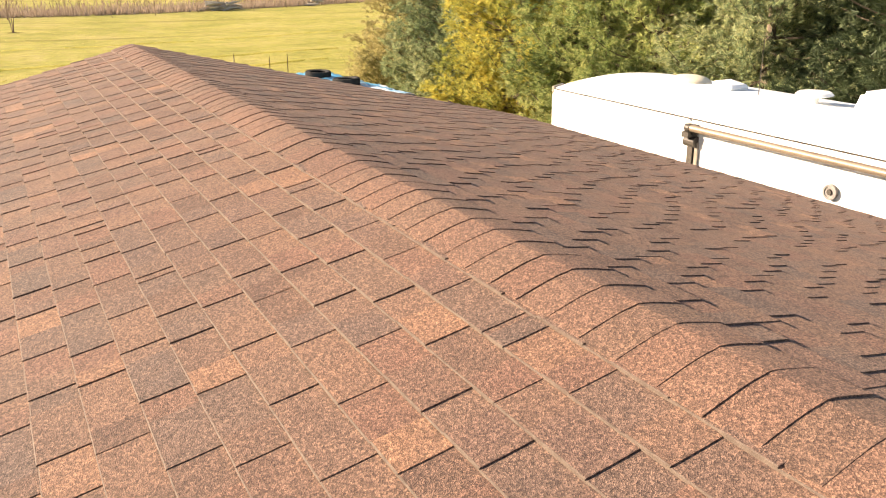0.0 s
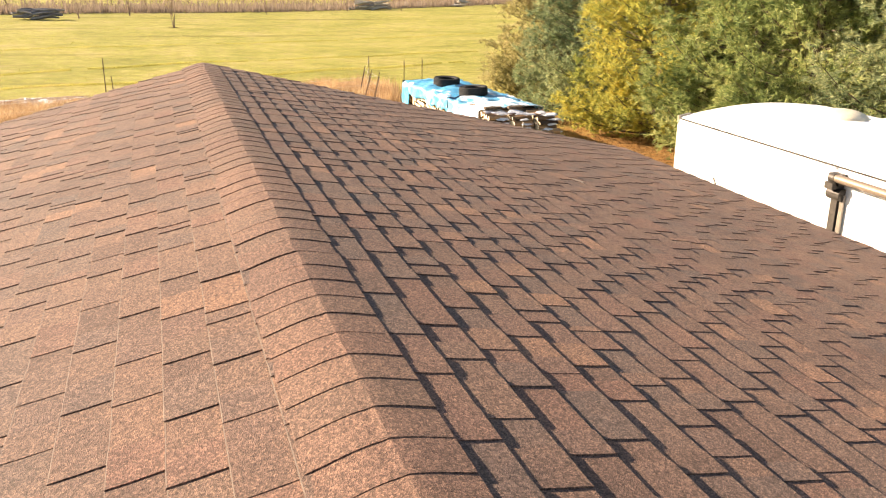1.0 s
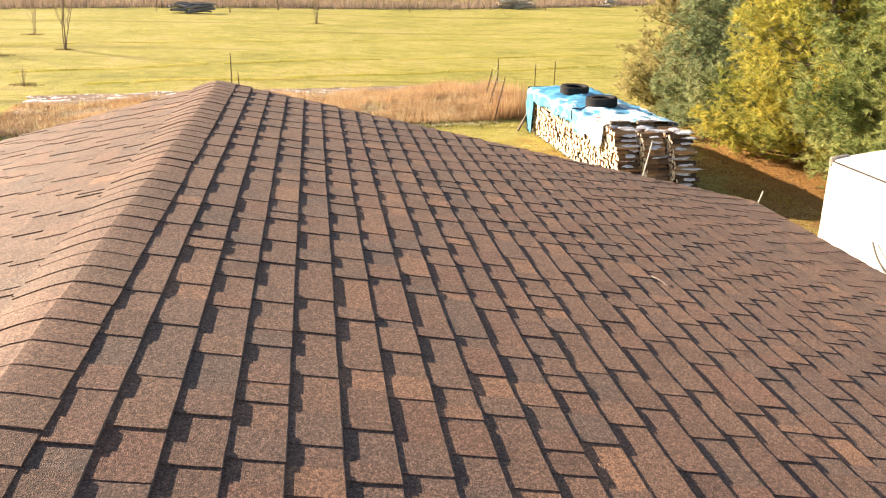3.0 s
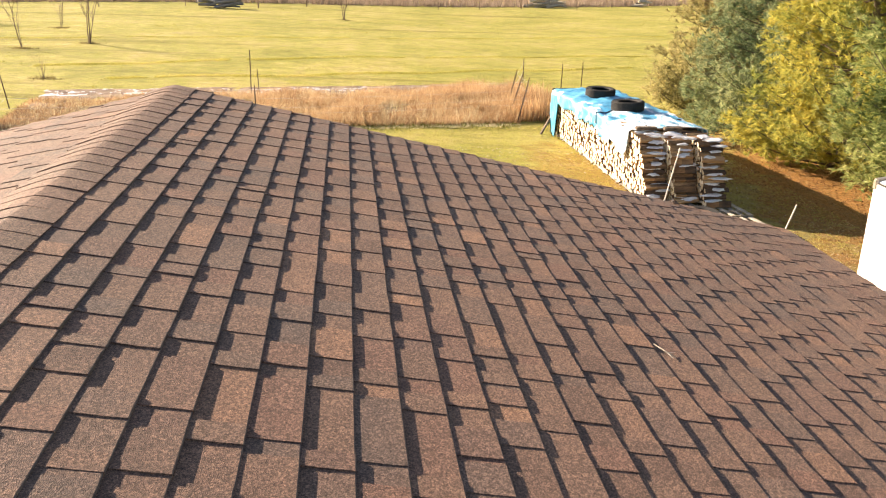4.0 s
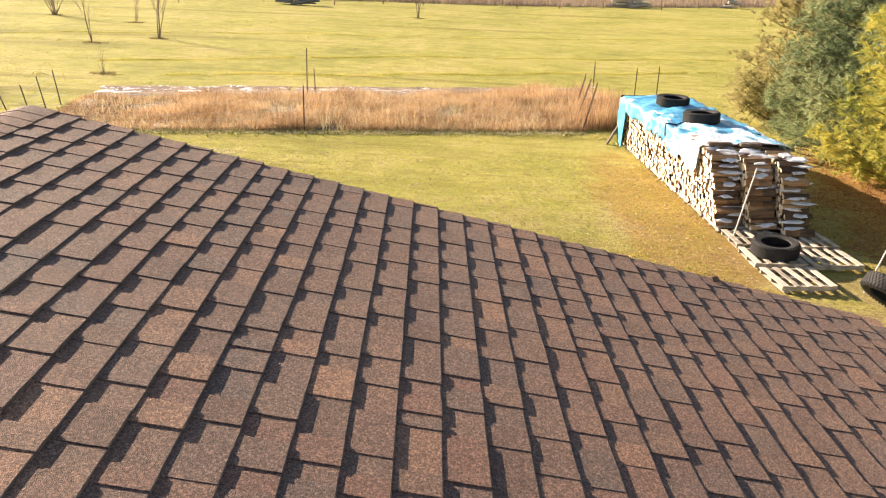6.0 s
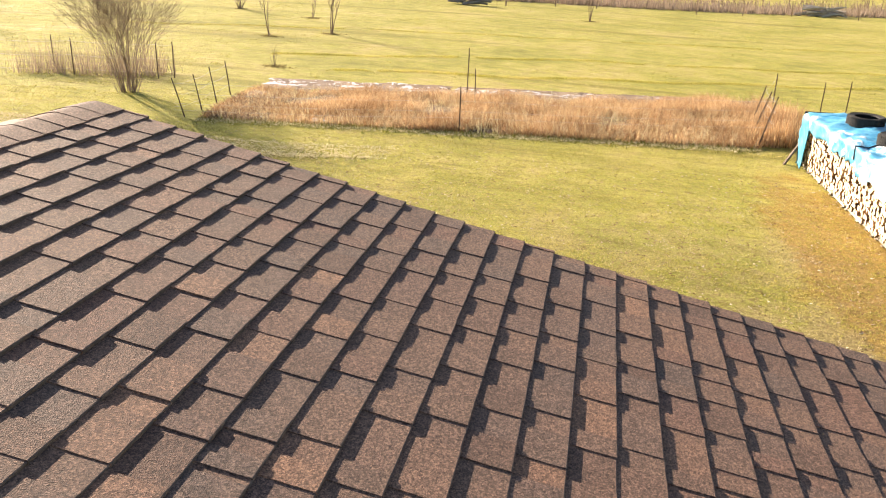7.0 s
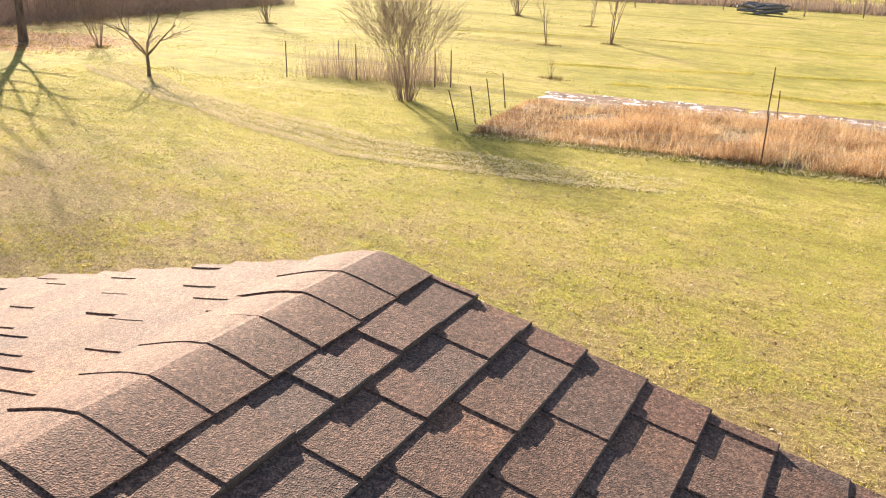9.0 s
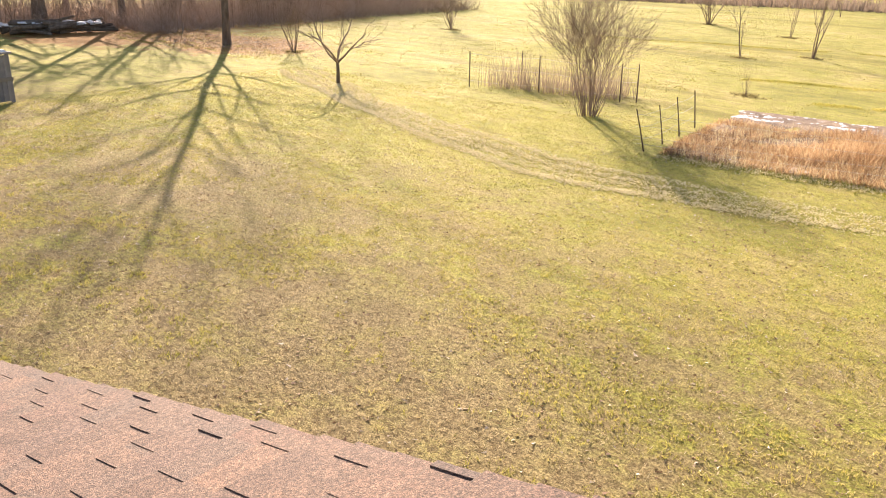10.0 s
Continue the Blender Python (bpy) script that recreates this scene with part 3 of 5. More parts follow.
    # things on the trailer's roof
    dome = [(0.42 * math.cos(a), 0.30 * math.sin(a)) for a in [math.pi / 2 * i / 6 for i in range(7)]]
    part("roof_dome", Shape().lathe(dome + [(0.0, 0.0)], 24, pose(1.62, -1.2, 3.385) @ Matrix.Diagonal((0.8, 0.85, 0.40, 1)), closed=False).mesh("roof_dome", smooth=True), M_CREAM, t, "cream plastic roof dome")
    lid = part("roof_vent", Shape().box(0.34, 0.34, 0.05, pose(1.55, -2.1, 3.42)), M_MEMBRANE, t, "white roof vent with a raised lid")
    part("vent_lid", Shape().box(0.38, 0.38, 0.045, pose(1.55, -2.1, 3.48, 8, 0, 0), 0.8).mesh("vent_lid", bevel=0.012), M_WHITE, lid)
    part("mushroom_vent", Shape().lathe([(0.0, 0.10), (0.20, 0.09), (0.235, 0.055), (0.20, 0.04), (0.06, 0.035), (0.06, -0.06), (0.0, -0.06)], 24, pose(1.55, -3.5, 3.46), closed=False), M_WHITE, t)
    ac = Shape().box(0.75, 1.0, 0.30, pose(1.6, -4.75, 3.54), 0.86)
    part("air_conditioner", ac.mesh("air_conditioner", bevel=0.05), M_WHITE, t, "white rooftop air conditioner")
    part("aerial", Shape().tube([(1.45, -2.7, 3.38), (1.45, -2.7, 4.15)], [0.006, 0.004], 6), M_DARKMETAL, t, "thin roof aerial")
    return t


make_trailer()
for n, (y0, z0, y1, z1, sag) in enumerate(((12.14, 2.66, 11.66, 2.40, 0.02), (12.03, 2.46, 11.5, 2.34, 0.07), (11.9, 2.40, 11.3, 2.2, 0.10))):
    pts = [(6.24 - 0.05 * math.sin(math.pi * i / 10), y0 + (y1 - y0) * i / 10, z0 + (z1 - z0) * i / 10 - sag * math.sin(math.pi * i / 10)) for i in range(11)]
    tagged(part("hanging_cable", Shape().tube(pts, [0.012] * 11, 6), M_DARKMETAL if n != 1 else M_PALEPOLE), "grey cable hanging along the white trailer", "cable", "cables")


# ---- firewood ----
PX0, PILE_LEN = 8.42, 8.25
PILE = pose(PX0, 24.7, gz(9.3, 27), 0, 0, 2)


def log_shape(length, r, rng):
    """A split log lying along x: an irregular wedge with a slight bend."""
    n = int(rng.integers(4, 7))
    angs = np.sort(rng.uniform(0, 2 * np.pi, n) * 0.25 + np.arange(n) * 2 * np.pi / n)
    rad = r * rng.uniform(0.72, 1.12, n)
    v = []
    for i, x in enumerate((0.0, 0.5, 1.0)):
        k = 1 + rng.uniform(-0.08, 0.08)
        dy, dz = rng.uniform(-0.006, 0.006, 2)
        v += [(x * length, float(dy + k * q * math.cos(a)), float(dz + k * q * math.sin(a))) for a, q in zip(angs, rad)]
    f = [(i * n + j, i * n + (j + 1) % n, (i + 1) * n + (j + 1) % n, (i + 1) * n + j) for i in range(2) for j in range(n)]
    return v, [tuple(reversed(q)) for q in f], (tuple(reversed(range(n)))[::-1], tuple(2 * n + j for j in range(n)))


def log_mesh(length, r, rng):
    v, sides, ends = log_shape(length, r, rng)
    me = bpy.data.meshes.new("log")
    me.from_pydata(v, [], sides + [tuple(reversed(ends[0])), ends[1]])
    me.materials.append(M_LOG)
    me.materials.append(M_LOGEND)
    me.materials.append(M_LOGSIDE)
    for p in me.polygons[-2:]:
        p.material_index = 1
    if rng.random() < 0.6:
        for p in me.polygons[:4]:
            p.material_index = 2
    me.update()
    return me


def make_stack(x0, y0, length, rng, singles, snowy):
    st = thing("firewood_stack", PILE @ pose(x0, 0, 0), "long stack of split firewood on pallets with snow between logs", "woodpile", "firewood stacks")
    kinds = [log_mesh(length * rng.uniform(0.9, 1.03), rng.uniform(0.066, 0.098), rng) for _ in range(18)]
    big = bpy.data.meshes.new("logs")
    V, F, MI = [], [], []
    snow = Shape()
    z = 0.19
    row = 0
    while z < 1.62:
        back = y0 + 0.38 * (z - 0.2)
        y = back + 0.06 + (row % 2) * 0.06 + rng.uniform(0, 0.05)
        while y < PILE_LEN:
            m = pose(-0.07 * (z - 0.2) + rng.uniform(-0.035, 0.035), y, z + rng.uniform(-0.015, 0.015) + 0.03 * math.sin(y * 1.7 + row), rng.uniform(0, 360), rng.uniform(-2, 2), rng.uniform(-4, 4))
            me = kinds[int(rng.integers(0, len(kinds)))]
            if z + 0.09 > 1.70 - 0.018 * y and y > 1.2:
                y += 0.12
                continue
            if y < back + singles:
                part("log", me, M_LOG, st, m=m)
                if snowy and (y < back + 0.25 and rng.random() < 0.75 or z > 1.55 and y < back + 0.9 and rng.random() < 0.6):
                    w, d = rng.uniform(0.3, 0.62), rng.uniform(0.11, 0.24)
                    c = pose(rng.uniform(0.12, length - 0.15), y - 0.03, z + 0.075, rng.uniform(8, 25), rng.uniform(-4, 4), rng.uniform(-8, 8))
                    ring = [(w / 2 * math.cos(a) * rng.uniform(0.55, 1.15), d / 2 * math.sin(a) * rng.uniform(0.5, 1.2)) for a in np.arange(0, 6.28, 0.42)]
                    k = len(ring)
                    snow.add([c @ Vector((p, q, 0)) for p, q in ring] + [c @ Vector((p * 0.7, q * 0.7, 0.025)) for p, q in ring],
                             [(i, (i + 1) % k, (i + 1) % k + k, i + k) for i in range(k)] + [tuple(range(k, 2 * k))])
            else:
                o = len(V)
                V += [tuple(m @ q.co) for q in me.vertices]
                F += [tuple(i + o for i in p.vertices) for p in me.polygons]
                MI += [p.material_index for p in me.polygons]
            y += rng.uniform(0.115, 0.155)
        z += 0.124
        row += 1
    big.from_pydata(V, [], F)
    big.materials.append(M_LOG)
    big.materials.append(M_LOGEND)
    big.materials.append(M_LOGSIDE)
    big.polygons.foreach_set("material_index", MI)
    tagged(part("logs", big, M_LOG, st), kind="stuff")
    if snow.v:
        tagged(part("snow", snow, M_SNOW, st, "patches of old snow on the logs"), kind="stuff")
    return st


for n in range(3):
    make_stack(0.65 * n, -0.28 * n, 0.60, np.random.default_rng(20 + n), 1.2 if n == 0 else 0.75, True)


def make_pallet():
    p = thing("pallet", pose(0, 0, 0), "weathered wooden pallet lying on the lawn", "pallet", "pallets under the firewood")
    for i, w in enumerate((0.12, 0.085, 0.10, 0.085, 0.13)):
        part("slat", Shape().box(1.06, w, 0.02, pose(0, -0.45 + 0.225 * i, 0.115, 0, 0, (i * 7 % 3 - 1) * 0.9)).mesh("slat", bevel=0.003), M_OLDWOOD, p)
    for x in (-0.47, 0, 0.47):
        part("stringer", Shape().box(0.045, 1.02, 0.085, pose(x, 0, 0.062)), M_OLDWOOD, p)
    for y in (-0.44, 0.0, 0.44):
        part("bottom_board", Shape().box(1.06, 0.095, 0.018, pose(0, y, 0.009)), M_OLDWOOD, p)
    return p


pallet = make_pallet()
rp = np.random.default_rng(8)
spots = [(8.98, 24.05), (10.07, 24.02), (8.96, 22.93), (10.06, 22.95), (9.00, 21.80)]
spots += [(8.92 + 1.08 * i - 0.038 * j, 25.15 + 1.09 * j) for j in range(8) for i in range(2)]
for n, (x, y) in enumerate(spots):
    m = pose(x, y, gz(x, y) + 0.012, 0, math.degrees(math.atan(0.035)), 90 + rp.uniform(-3, 3) if n < 5 else 0)
    if n == 0:
        pallet.matrix_basis = m
    else:
        copy_thing(pallet, m)


# ---- tarp and what holds it down ----
def make_tarp():
    nx, ny = 34, 90
    s = Shape()
    drop = 0.52
    for layer in (0.0, -0.012):
        for j in range(ny + 1):
            for i in range(nx + 1):
                y = 1.25 + (8.42 - 1.25) * j / ny
                edge = 0.12 * noise.noise((y * 0.9, 3.1, 0)) + 0.10 * noise.noise((y * 3.1, 7, 0))
                left = drop * (0.8 + edge * 2.2 + (1.9 if j > ny - 8 else 0) + (0.5 * math.exp(-((y - 3.0) / 0.45) ** 2)) + 0.75 * math.exp(-((y - 1.75) / 0.5) ** 2))
                u = -left + (left + 1.98 + 0.25) * i / nx
                base = 1.71 - 0.018 * y - 0.02 * math.sin(y * 0.8)
                crown = 0.05 * math.sin(math.pi * min(1, max(0, u / 1.9)))
                wr = 0.06 * noise.noise((u * 2.2, y * 1.6, 1.0)) + 0.085 * (0.35 - abs(noise.noise((u * 1.7 + 0.6 * y, y * 1.9, 2.0)))) + 0.03 * noise.noise((u * 7, y * 5, 3))
                if u < 0:
                    p = (-0.15 - 0.04 * abs(noise.noise((u * 3, y * 2.5, 5))) - 0.075 * noise.noise((y * 3.4, u * 1.5, 9)) * min(1, -u * 4) + layer * -0.5, y, base + u + 0.01)
                elif u > 1.93:
                    p = (1.98 + 0.03 * noise.noise((y * 2, 1, 1)), y, base - (u - 1.93))
                else:
                    x = -0.12 + u * 1.06
                    p = (x, y + 0.05 * noise.noise((u * 2, y, 4)) * (1 if j < 3 else 0.3) + (0.22 * noise.noise((u * 1.9, 2, 8)) if j == 0 else 0), base + crown + wr + layer)
                s.v.append(p)
    n = nx + 1
    o = n * (ny + 1)
    for j in range(ny):
        for i in range(nx):
            a = j * n + i
            s.f.append((a, a + 1, a + n + 1, a + n))
            s.f.append((o + a, o + a + n, o + a + n + 1, o + a + 1))
    rim = [i for i in range(n)] + [j * n + nx for j in range(1, ny + 1)] + [ny * n + i for i in range(nx - 1, -1, -1)] + [j * n for j in range(ny - 1, 0, -1)]
    for a, b in zip(rim, rim[1:] + rim[:1]):
        s.f.append((b, a, o + a, o + b))
    t = part("tarp", s.mesh("tarp", smooth=True), M_TARP, m=PILE.copy())
    # thin dark line that follows the sheet across, at a fold
    j = int(ny * 0.36)
    part("fold_line", Shape().tube([Vector(s.v[j * n + i]) + Vector((-0.012, 0, 0.012)) for i in range(2, 17)], [0.016] * 15, 6), M_BLACKBOARD, t, "dark line along a fold of the tarp")
    part("hem", Shape().tube([Vector(s.v[i]) + Vector((0, -0.006, 0.004)) for i in range(0, nx + 1)], [0.011] * (nx + 1), 5), M_TARP, t, "rolled front hem")
    return tagged(t, "rumpled blue tarp with snow patches and painted sun glare over the firewood", "tarp")


make_tarp()


def make_tyre(name, label, R=0.47, W=0.27):
    t = thing(name, pose(0, 0, 0), label, "tyre", "loose tyres")
    prof = [(R * 0.60, -W * 0.36), (R * 0.62, -W * 0.44), (R * 0.80, -W * 0.5), (R * 0.94, -W * 0.45), (R * 0.965, -W * 0.38), (R * 0.965, W * 0.38), (R * 0.94, W * 0.45),
            (R * 0.80, W * 0.5), (R * 0.62, W * 0.44), (R * 0.60, W * 0.36), (R * 0.70, W * 0.30), (R * 0.90, W * 0.30), (R * 0.90, -W * 0.30), (R * 0.70, -W * 0.30)]
    part("carcass", Shape().lathe(prof, 40).mesh("carcass"), M_RUBBER, t)
    tread = Shape()
    n = 44
    for i in range(n):
        for k in range(4):
            a = 360 / n * (i + 0.5 * (k % 2))
            tread.box(0.013, R * 2 * math.pi / n * 0.62, W * 0.19, pose(0, 0, 0, 0, 0, a) @ pose(R * 0.972, 0, W * (-0.285 + 0.19 * k) * 1.02))
        for side in (-1, 1):
            tread.box(0.06, R * 2 * math.pi / n * 0.5, 0.02, pose(0, 0, 0, 0, 0, 360 / n * i) @ pose(R * 0.915, 0, side * W * 0.455, 0, side * 35, 0))
    part("tread", tread, M_RUBBER, t, "blocky tread")
    return t


tyre = make_tyre("tyre", "worn black truck tyre lying on the blue tarp")
TARP_Z = gz(9.3, 27) + 1.70
tyre.matrix_basis = pose(9.05, 31.25, TARP_Z + 0.06, 2, 1, 10)
copy_thing(tyre, pose(9.06, 28.6, TARP_Z + 0.12, -2, 1, 60))
flat = copy_thing(tyre, pose(9.02, 23.0, gz(9.1, 23.0) + 0.275, 2, -2, 30))
tagged(flat, "worn black truck tyre lying on a pallet")
lean = copy_thing(tyre, pose(9.93, 20.4, gz(9.9, 20.4) + 0.43, 0, 41, 20))
tagged(lean, "worn black truck tyre leaning on the pallets")


# ---- boards and poles round the firewood ----
def lone(name, s, material, label, category, group="", bevel=0.0):
    return tagged(part(name, s.mesh(name, bevel=bevel) if bevel else s, material), label, category, group)


g0 = gz(8.8, 33.3)
lone("black_board", Shape().box(1.2, 0.05, 1.58, pose(8.62, 33.25, g0 + 0.78, -4, 0, 0)), M_BLACKBOARD, "black sheet standing against the end of the firewood", "board", bevel=0.008)
lone("leaning_plank", Shape().box(0.05, 0.14, 1.3, pose(7.95, 33.2, g0 + 0.56, 0, 28, 0)), M_BARK, "dark plank leaning against the end of the firewood", "plank", bevel=0.005)
lone("leaning_pole", Shape().tube([(8.60, 24.15, gz(8.9, 24.3) + 0.13), (9.02, 24.47, gz(9, 24.7) + 1.53)], [0.017, 0.016], 10), M_PALEPOLE, "pale pole leaning against the cut firewood", "pole")
lone("pale_stake", Shape().tube([(10.05, 21.42, gz(10.0, 21.5) - 0.1), (10.42, 21.45, gz(10.0, 21.5) + 1.02)], [0.016, 0.015], 10), M_PALEPOLE, "pale stake standing beside the pallets", "stake")

for bx0, bx1, by in ((0.02, 0.58, 1.22), (0.72, 1.22, 1.12)):
    b = Shape().box(bx1 - bx0, 0.13, 0.07, PILE @ pose((bx0 + bx1) / 2, by, 1.72, 6, 2, 5))
    lone("dark_board", b, M_BARK, "short dark board weighing down the front edge of the tarp", "board", "boards on the tarp", bevel=0.012)


# ---- twig and leaf on the roof ----
def on_roof(u, y, lift):
    return slope_frame(1) @ Vector((u, y, lift))


tw = thing("twig", pose(0, 0, 0), "short dry pine twig lying on the shingles", "twig")
part("stem", Shape().tube([on_roof(2.545, 8.84, 0.014), on_roof(2.57, 8.77, 0.02), on_roof(2.605, 8.735, 0.013)], [0.0028, 0.0026, 0.002], 5), M_OLDWOOD, tw)
for du, dy in ((0.035, -0.01), (0.012, -0.045), (0.045, 0.02)):
    part("needle", Shape().tube([on_roof(2.575, 8.765, 0.018), on_roof(2.575 + du, 8.765 + dy, 0.015)], [0.0015, 0.001], 4), M_OLDWOOD, tw)
lf = Shape().add([on_roof(3.88, 12.0 - d, h) for d, h in ((0.10, 0.014), (0.06, 0.03), (0.01, 0.018))] + [on_roof(3.93, 12.0 - d, h) for d, h in ((0.11, 0.018), (0.05, 0.026), (0.015, 0.032))], [(0, 1, 4, 3), (1, 2, 5, 4)])
lf_ob = part("leaf", lf, M_LEAF)
lf_ob.modifiers.new("thickness", "SOLIDIFY").thickness = 0.0015
tagged(lf_ob, "curled pale dry leaf caught at the roof's edge", "leaf")

# ---- garden bed ----
BED = [(-9.5, 31.45), (7.27, 34.92), (9.2, 44.9), (-10.55, 39.7)]


def in_bed(u, v):
    """A point of the bed from two shares, 0 to 1: along it and from front to back."""
    (ax, ay), (bx, by), (cx, cy), (dx, dy) = BED
    fx, fy = ax + (bx - ax) * u, ay + (by - ay) * u
    kx, ky = dx + (cx - dx) * u, dy + (cy - dy) * u
    return fx + (kx - fx) * v, fy + (ky - fy) * v


def make_bed():
    s = Shape()
    nu, nv = 60, 24
    for j in range(nv + 1):
        for i in range(nu + 1):
            x, y = in_bed(i / nu, j / nv)
            e = min(i, nu - i, j, nv - j)
            x += 0.35 * noise.noise((x, y, 5)) if e == 0 else 0
            y += 0.35 * noise.noise((x, y, 9)) if e == 0 else 0
            s.v.append((x, y, gz(x, y) + (0.03 if e else -0.03) + 0.07 * noise.noise((x * 1.3, y * 1.3, 2))))
    s.f = [(j * (nu + 1) + i, j * (nu + 1) + i + 1, (j + 1) * (nu + 1) + i + 1, (j + 1) * (nu + 1) + i) for j in range(nv) for i in range(nu)]
    tagged(part("garden_bed", s.mesh("garden_bed", smooth=True), M_SOIL), "brown soil of a fenced garden bed", "garden bed", kind="structure")


make_bed()
rng = np.random.default_rng(31)
n = 25000
u, v = rng.uniform(0, 1, n), rng.beta(1.0, 1.2, n) * 0.86
keepers = np.array([noise.noise((a * 9, b * 4, 3)) for a, b in zip(u, v)]) > -0.22
u, v = u[keepers], v[keepers]
bx, by = in_bed(u, v)
hh = 0.30 + 0.42 * np.clip(np.array([0.5 + noise.noise((a * 6, b * 3, 7)) for a, b in zip(u, v)]), 0, 1)
hh *= np.clip(0.35 + u * 1.6, 0.35, 1.0) * np.clip(0.5 + v * 2.5, 0.5, 1)
ok = (v < 0.66 + 0.03 * np.sin(u * 40)) | (u > 0.78)
u, v, hh = u[ok], v[ok], hh[ok]
bx, by = in_bed(u, v)
blades("dry_weeds", M_STRAW, bx, by, hh, rng.uniform(0.012, 0.036, len(u)), 1.35, "dense dry tan weeds filling the garden bed", "dry weeds", 3, rng=rng)
n = 4200
u, v = rng.uniform(0.02, 0.99, n), rng.uniform(0, 0.66, n)
bx, by = in_bed(u, v)
blades("pale_stalks", M_HAY, bx, by, rng.uniform(0.3, 0.75, n) * np.clip(0.5 + u, 0.5, 1), rng.uniform(0.008, 0.016, n), 0.5, "pale dead stalks standing among the weeds", "dry weeds", 2, rng=rng)
# stalks broken over and lying in the weeds
n = 4200
u, v = rng.uniform(0.0, 1.0, n), rng.uniform(0.0, 0.68, n)
bx, by = in_bed(u, v)
blades("broken_stalks", M_STRAW, bx, by, rng.uniform(0.03, 0.10, n), rng.uniform(0.012, 0.022, n), 5.0, "broken straw-coloured stalks lying among the weeds", "dry weeds", 2, z=gz_array(bx, by) + rng.uniform(0.03, 0.42, n) * np.clip(0.4 + u, 0.4, 1), rng=rng)
# darker brambles at the bed's low end
n = 650
u, v = 0.13 * rng.beta(1.1, 1.6, n), rng.uniform(-0.02, 0.5, n)
bx, by = in_bed(u, v)
blades("bramble", M_BRAMBLE, bx, by, rng.uniform(0.08, 0.28, n), rng.uniform(0.012, 0.022, n), 1.8, "dark brown dead brambles at the end of the bed", "brambles", 3, rng=rng)
# straw lying in front of the bed and along it
n = 2200
u, v = rng.uniform(0, 1, n), rng.normal(-0.025, 0.02, n)
bx, by = in_bed(u, v)
blades("fallen_straw", M_HAY, bx, by, rng.uniform(0.015, 0.05, n), rng.uniform(0.02, 0.04, n), 4.0, "pale straw lying along the front of the bed", "straw", 2, z=gz_array(bx, by) + 0.03, rng=rng)
n = 1500
u, v = rng.uniform(0, 1, n), rng.normal(-0.01, 0.03, n)
bx, by = in_bed(u, v)
blades("dry_grass_edge", M_DARKGRASS, bx, by, rng.uniform(0.03, 0.15, n), rng.uniform(0.02, 0.04, n), 1.6, "rough uncut grass along the front of the garden bed", "grass", 3, rng=rng)


def make_snow(name, x0, y0, along, across, amount, label, seed, cell=0.065):
    """A thin broken sheet of snow: cells of a grid, kept where a ragged pattern says so, with a low rim."""
    s = Shape()
    x0, y0, along, across = float(x0), float(y0), Vector(along), Vector(across)
    nu, nv = int(along.length / cell), int(across.length / cell)

    def share(i, j):
        p = Vector((x0, y0)) + along * (i / nu) + across * (j / nv)
        rim = min(j, nv - j) / nv
        return p, 0.55 * noise.noise((p.x * 0.8, p.y * 1.3, seed)) + 0.5 * noise.noise((p.x * 2.9, p.y * 3.6, seed)) + 0.6 * noise.noise((p.x * 9, p.y * 11, seed)) + min(rim * 2.5, 0.55) - amount(i / nu)

    ids = {}

    def corner(i, j):
        if (i, j) not in ids:
            p, k = share(i, j)
            ids[(i, j)] = len(s.v)
            s.v.append((p.x, p.y, gz(p.x, p.y) + 0.07 * noise.noise((p.x * 1.3, p.y * 1.3, 2)) + 0.028 + 0.05 * max(-0.3, min(k, 0.5))))
        return ids[(i, j)]

    for j in range(nv):
        for i in range(nu):
            if share(i + 0.5, j + 0.5)[1] > 0:
                s.f.append((corner(i, j), corner(i + 1, j), corner(i + 1, j + 1), corner(i, j + 1)))
    return tagged(part(name, s.mesh(name, smooth=True), M_SNOW), label, "snow", kind="stuff")


q0, q1, q2 = in_bed(0.005, 0.74), in_bed(0.9, 0.74), in_bed(0.005, 1.0)
make_snow("snow_patches", q0[0], q0[1], (q1[0] - q0[0], q1[1] - q0[1]), (q2[0] - q0[0], q2[1] - q0[1]), lambda u: 0.62 + 0.26 * u, "thin melting snow along the back of the bed", 4.2)
q0 = in_bed(0.10, 0.02)
make_snow("snow_patches", q0[0], q0[1], (2.2, 0.45), (-0.1, 0.6), lambda u: 0.80, "small remnant of snow at the front of the bed", 9.7)


def steel_post(x, y, h, lx=0.0, ly=0.0, group="garden fence posts"):
    z = gz(x, y)
    top = (x + lx, y + ly, z + h)
    t = thing("fence_post", pose(x, y, z), "thin rusty steel fence post by the bed", "fence post", group)
    part("stake", Shape().tube([(0, 0, -0.1), (lx * 0.5, ly * 0.5, h / 2), (lx, ly, h)], [0.018, 0.017, 0.016], 5), M_POST, t)
    part("flange", Shape().box(0.010, 0.034, h * 0.9, pose(lx * 0.5 + 0.014, ly * 0.5, h * 0.45, -math.degrees(math.atan2(ly, h)), math.degrees(math.atan2(lx, h)), 0)), M_POST, t)
    return top


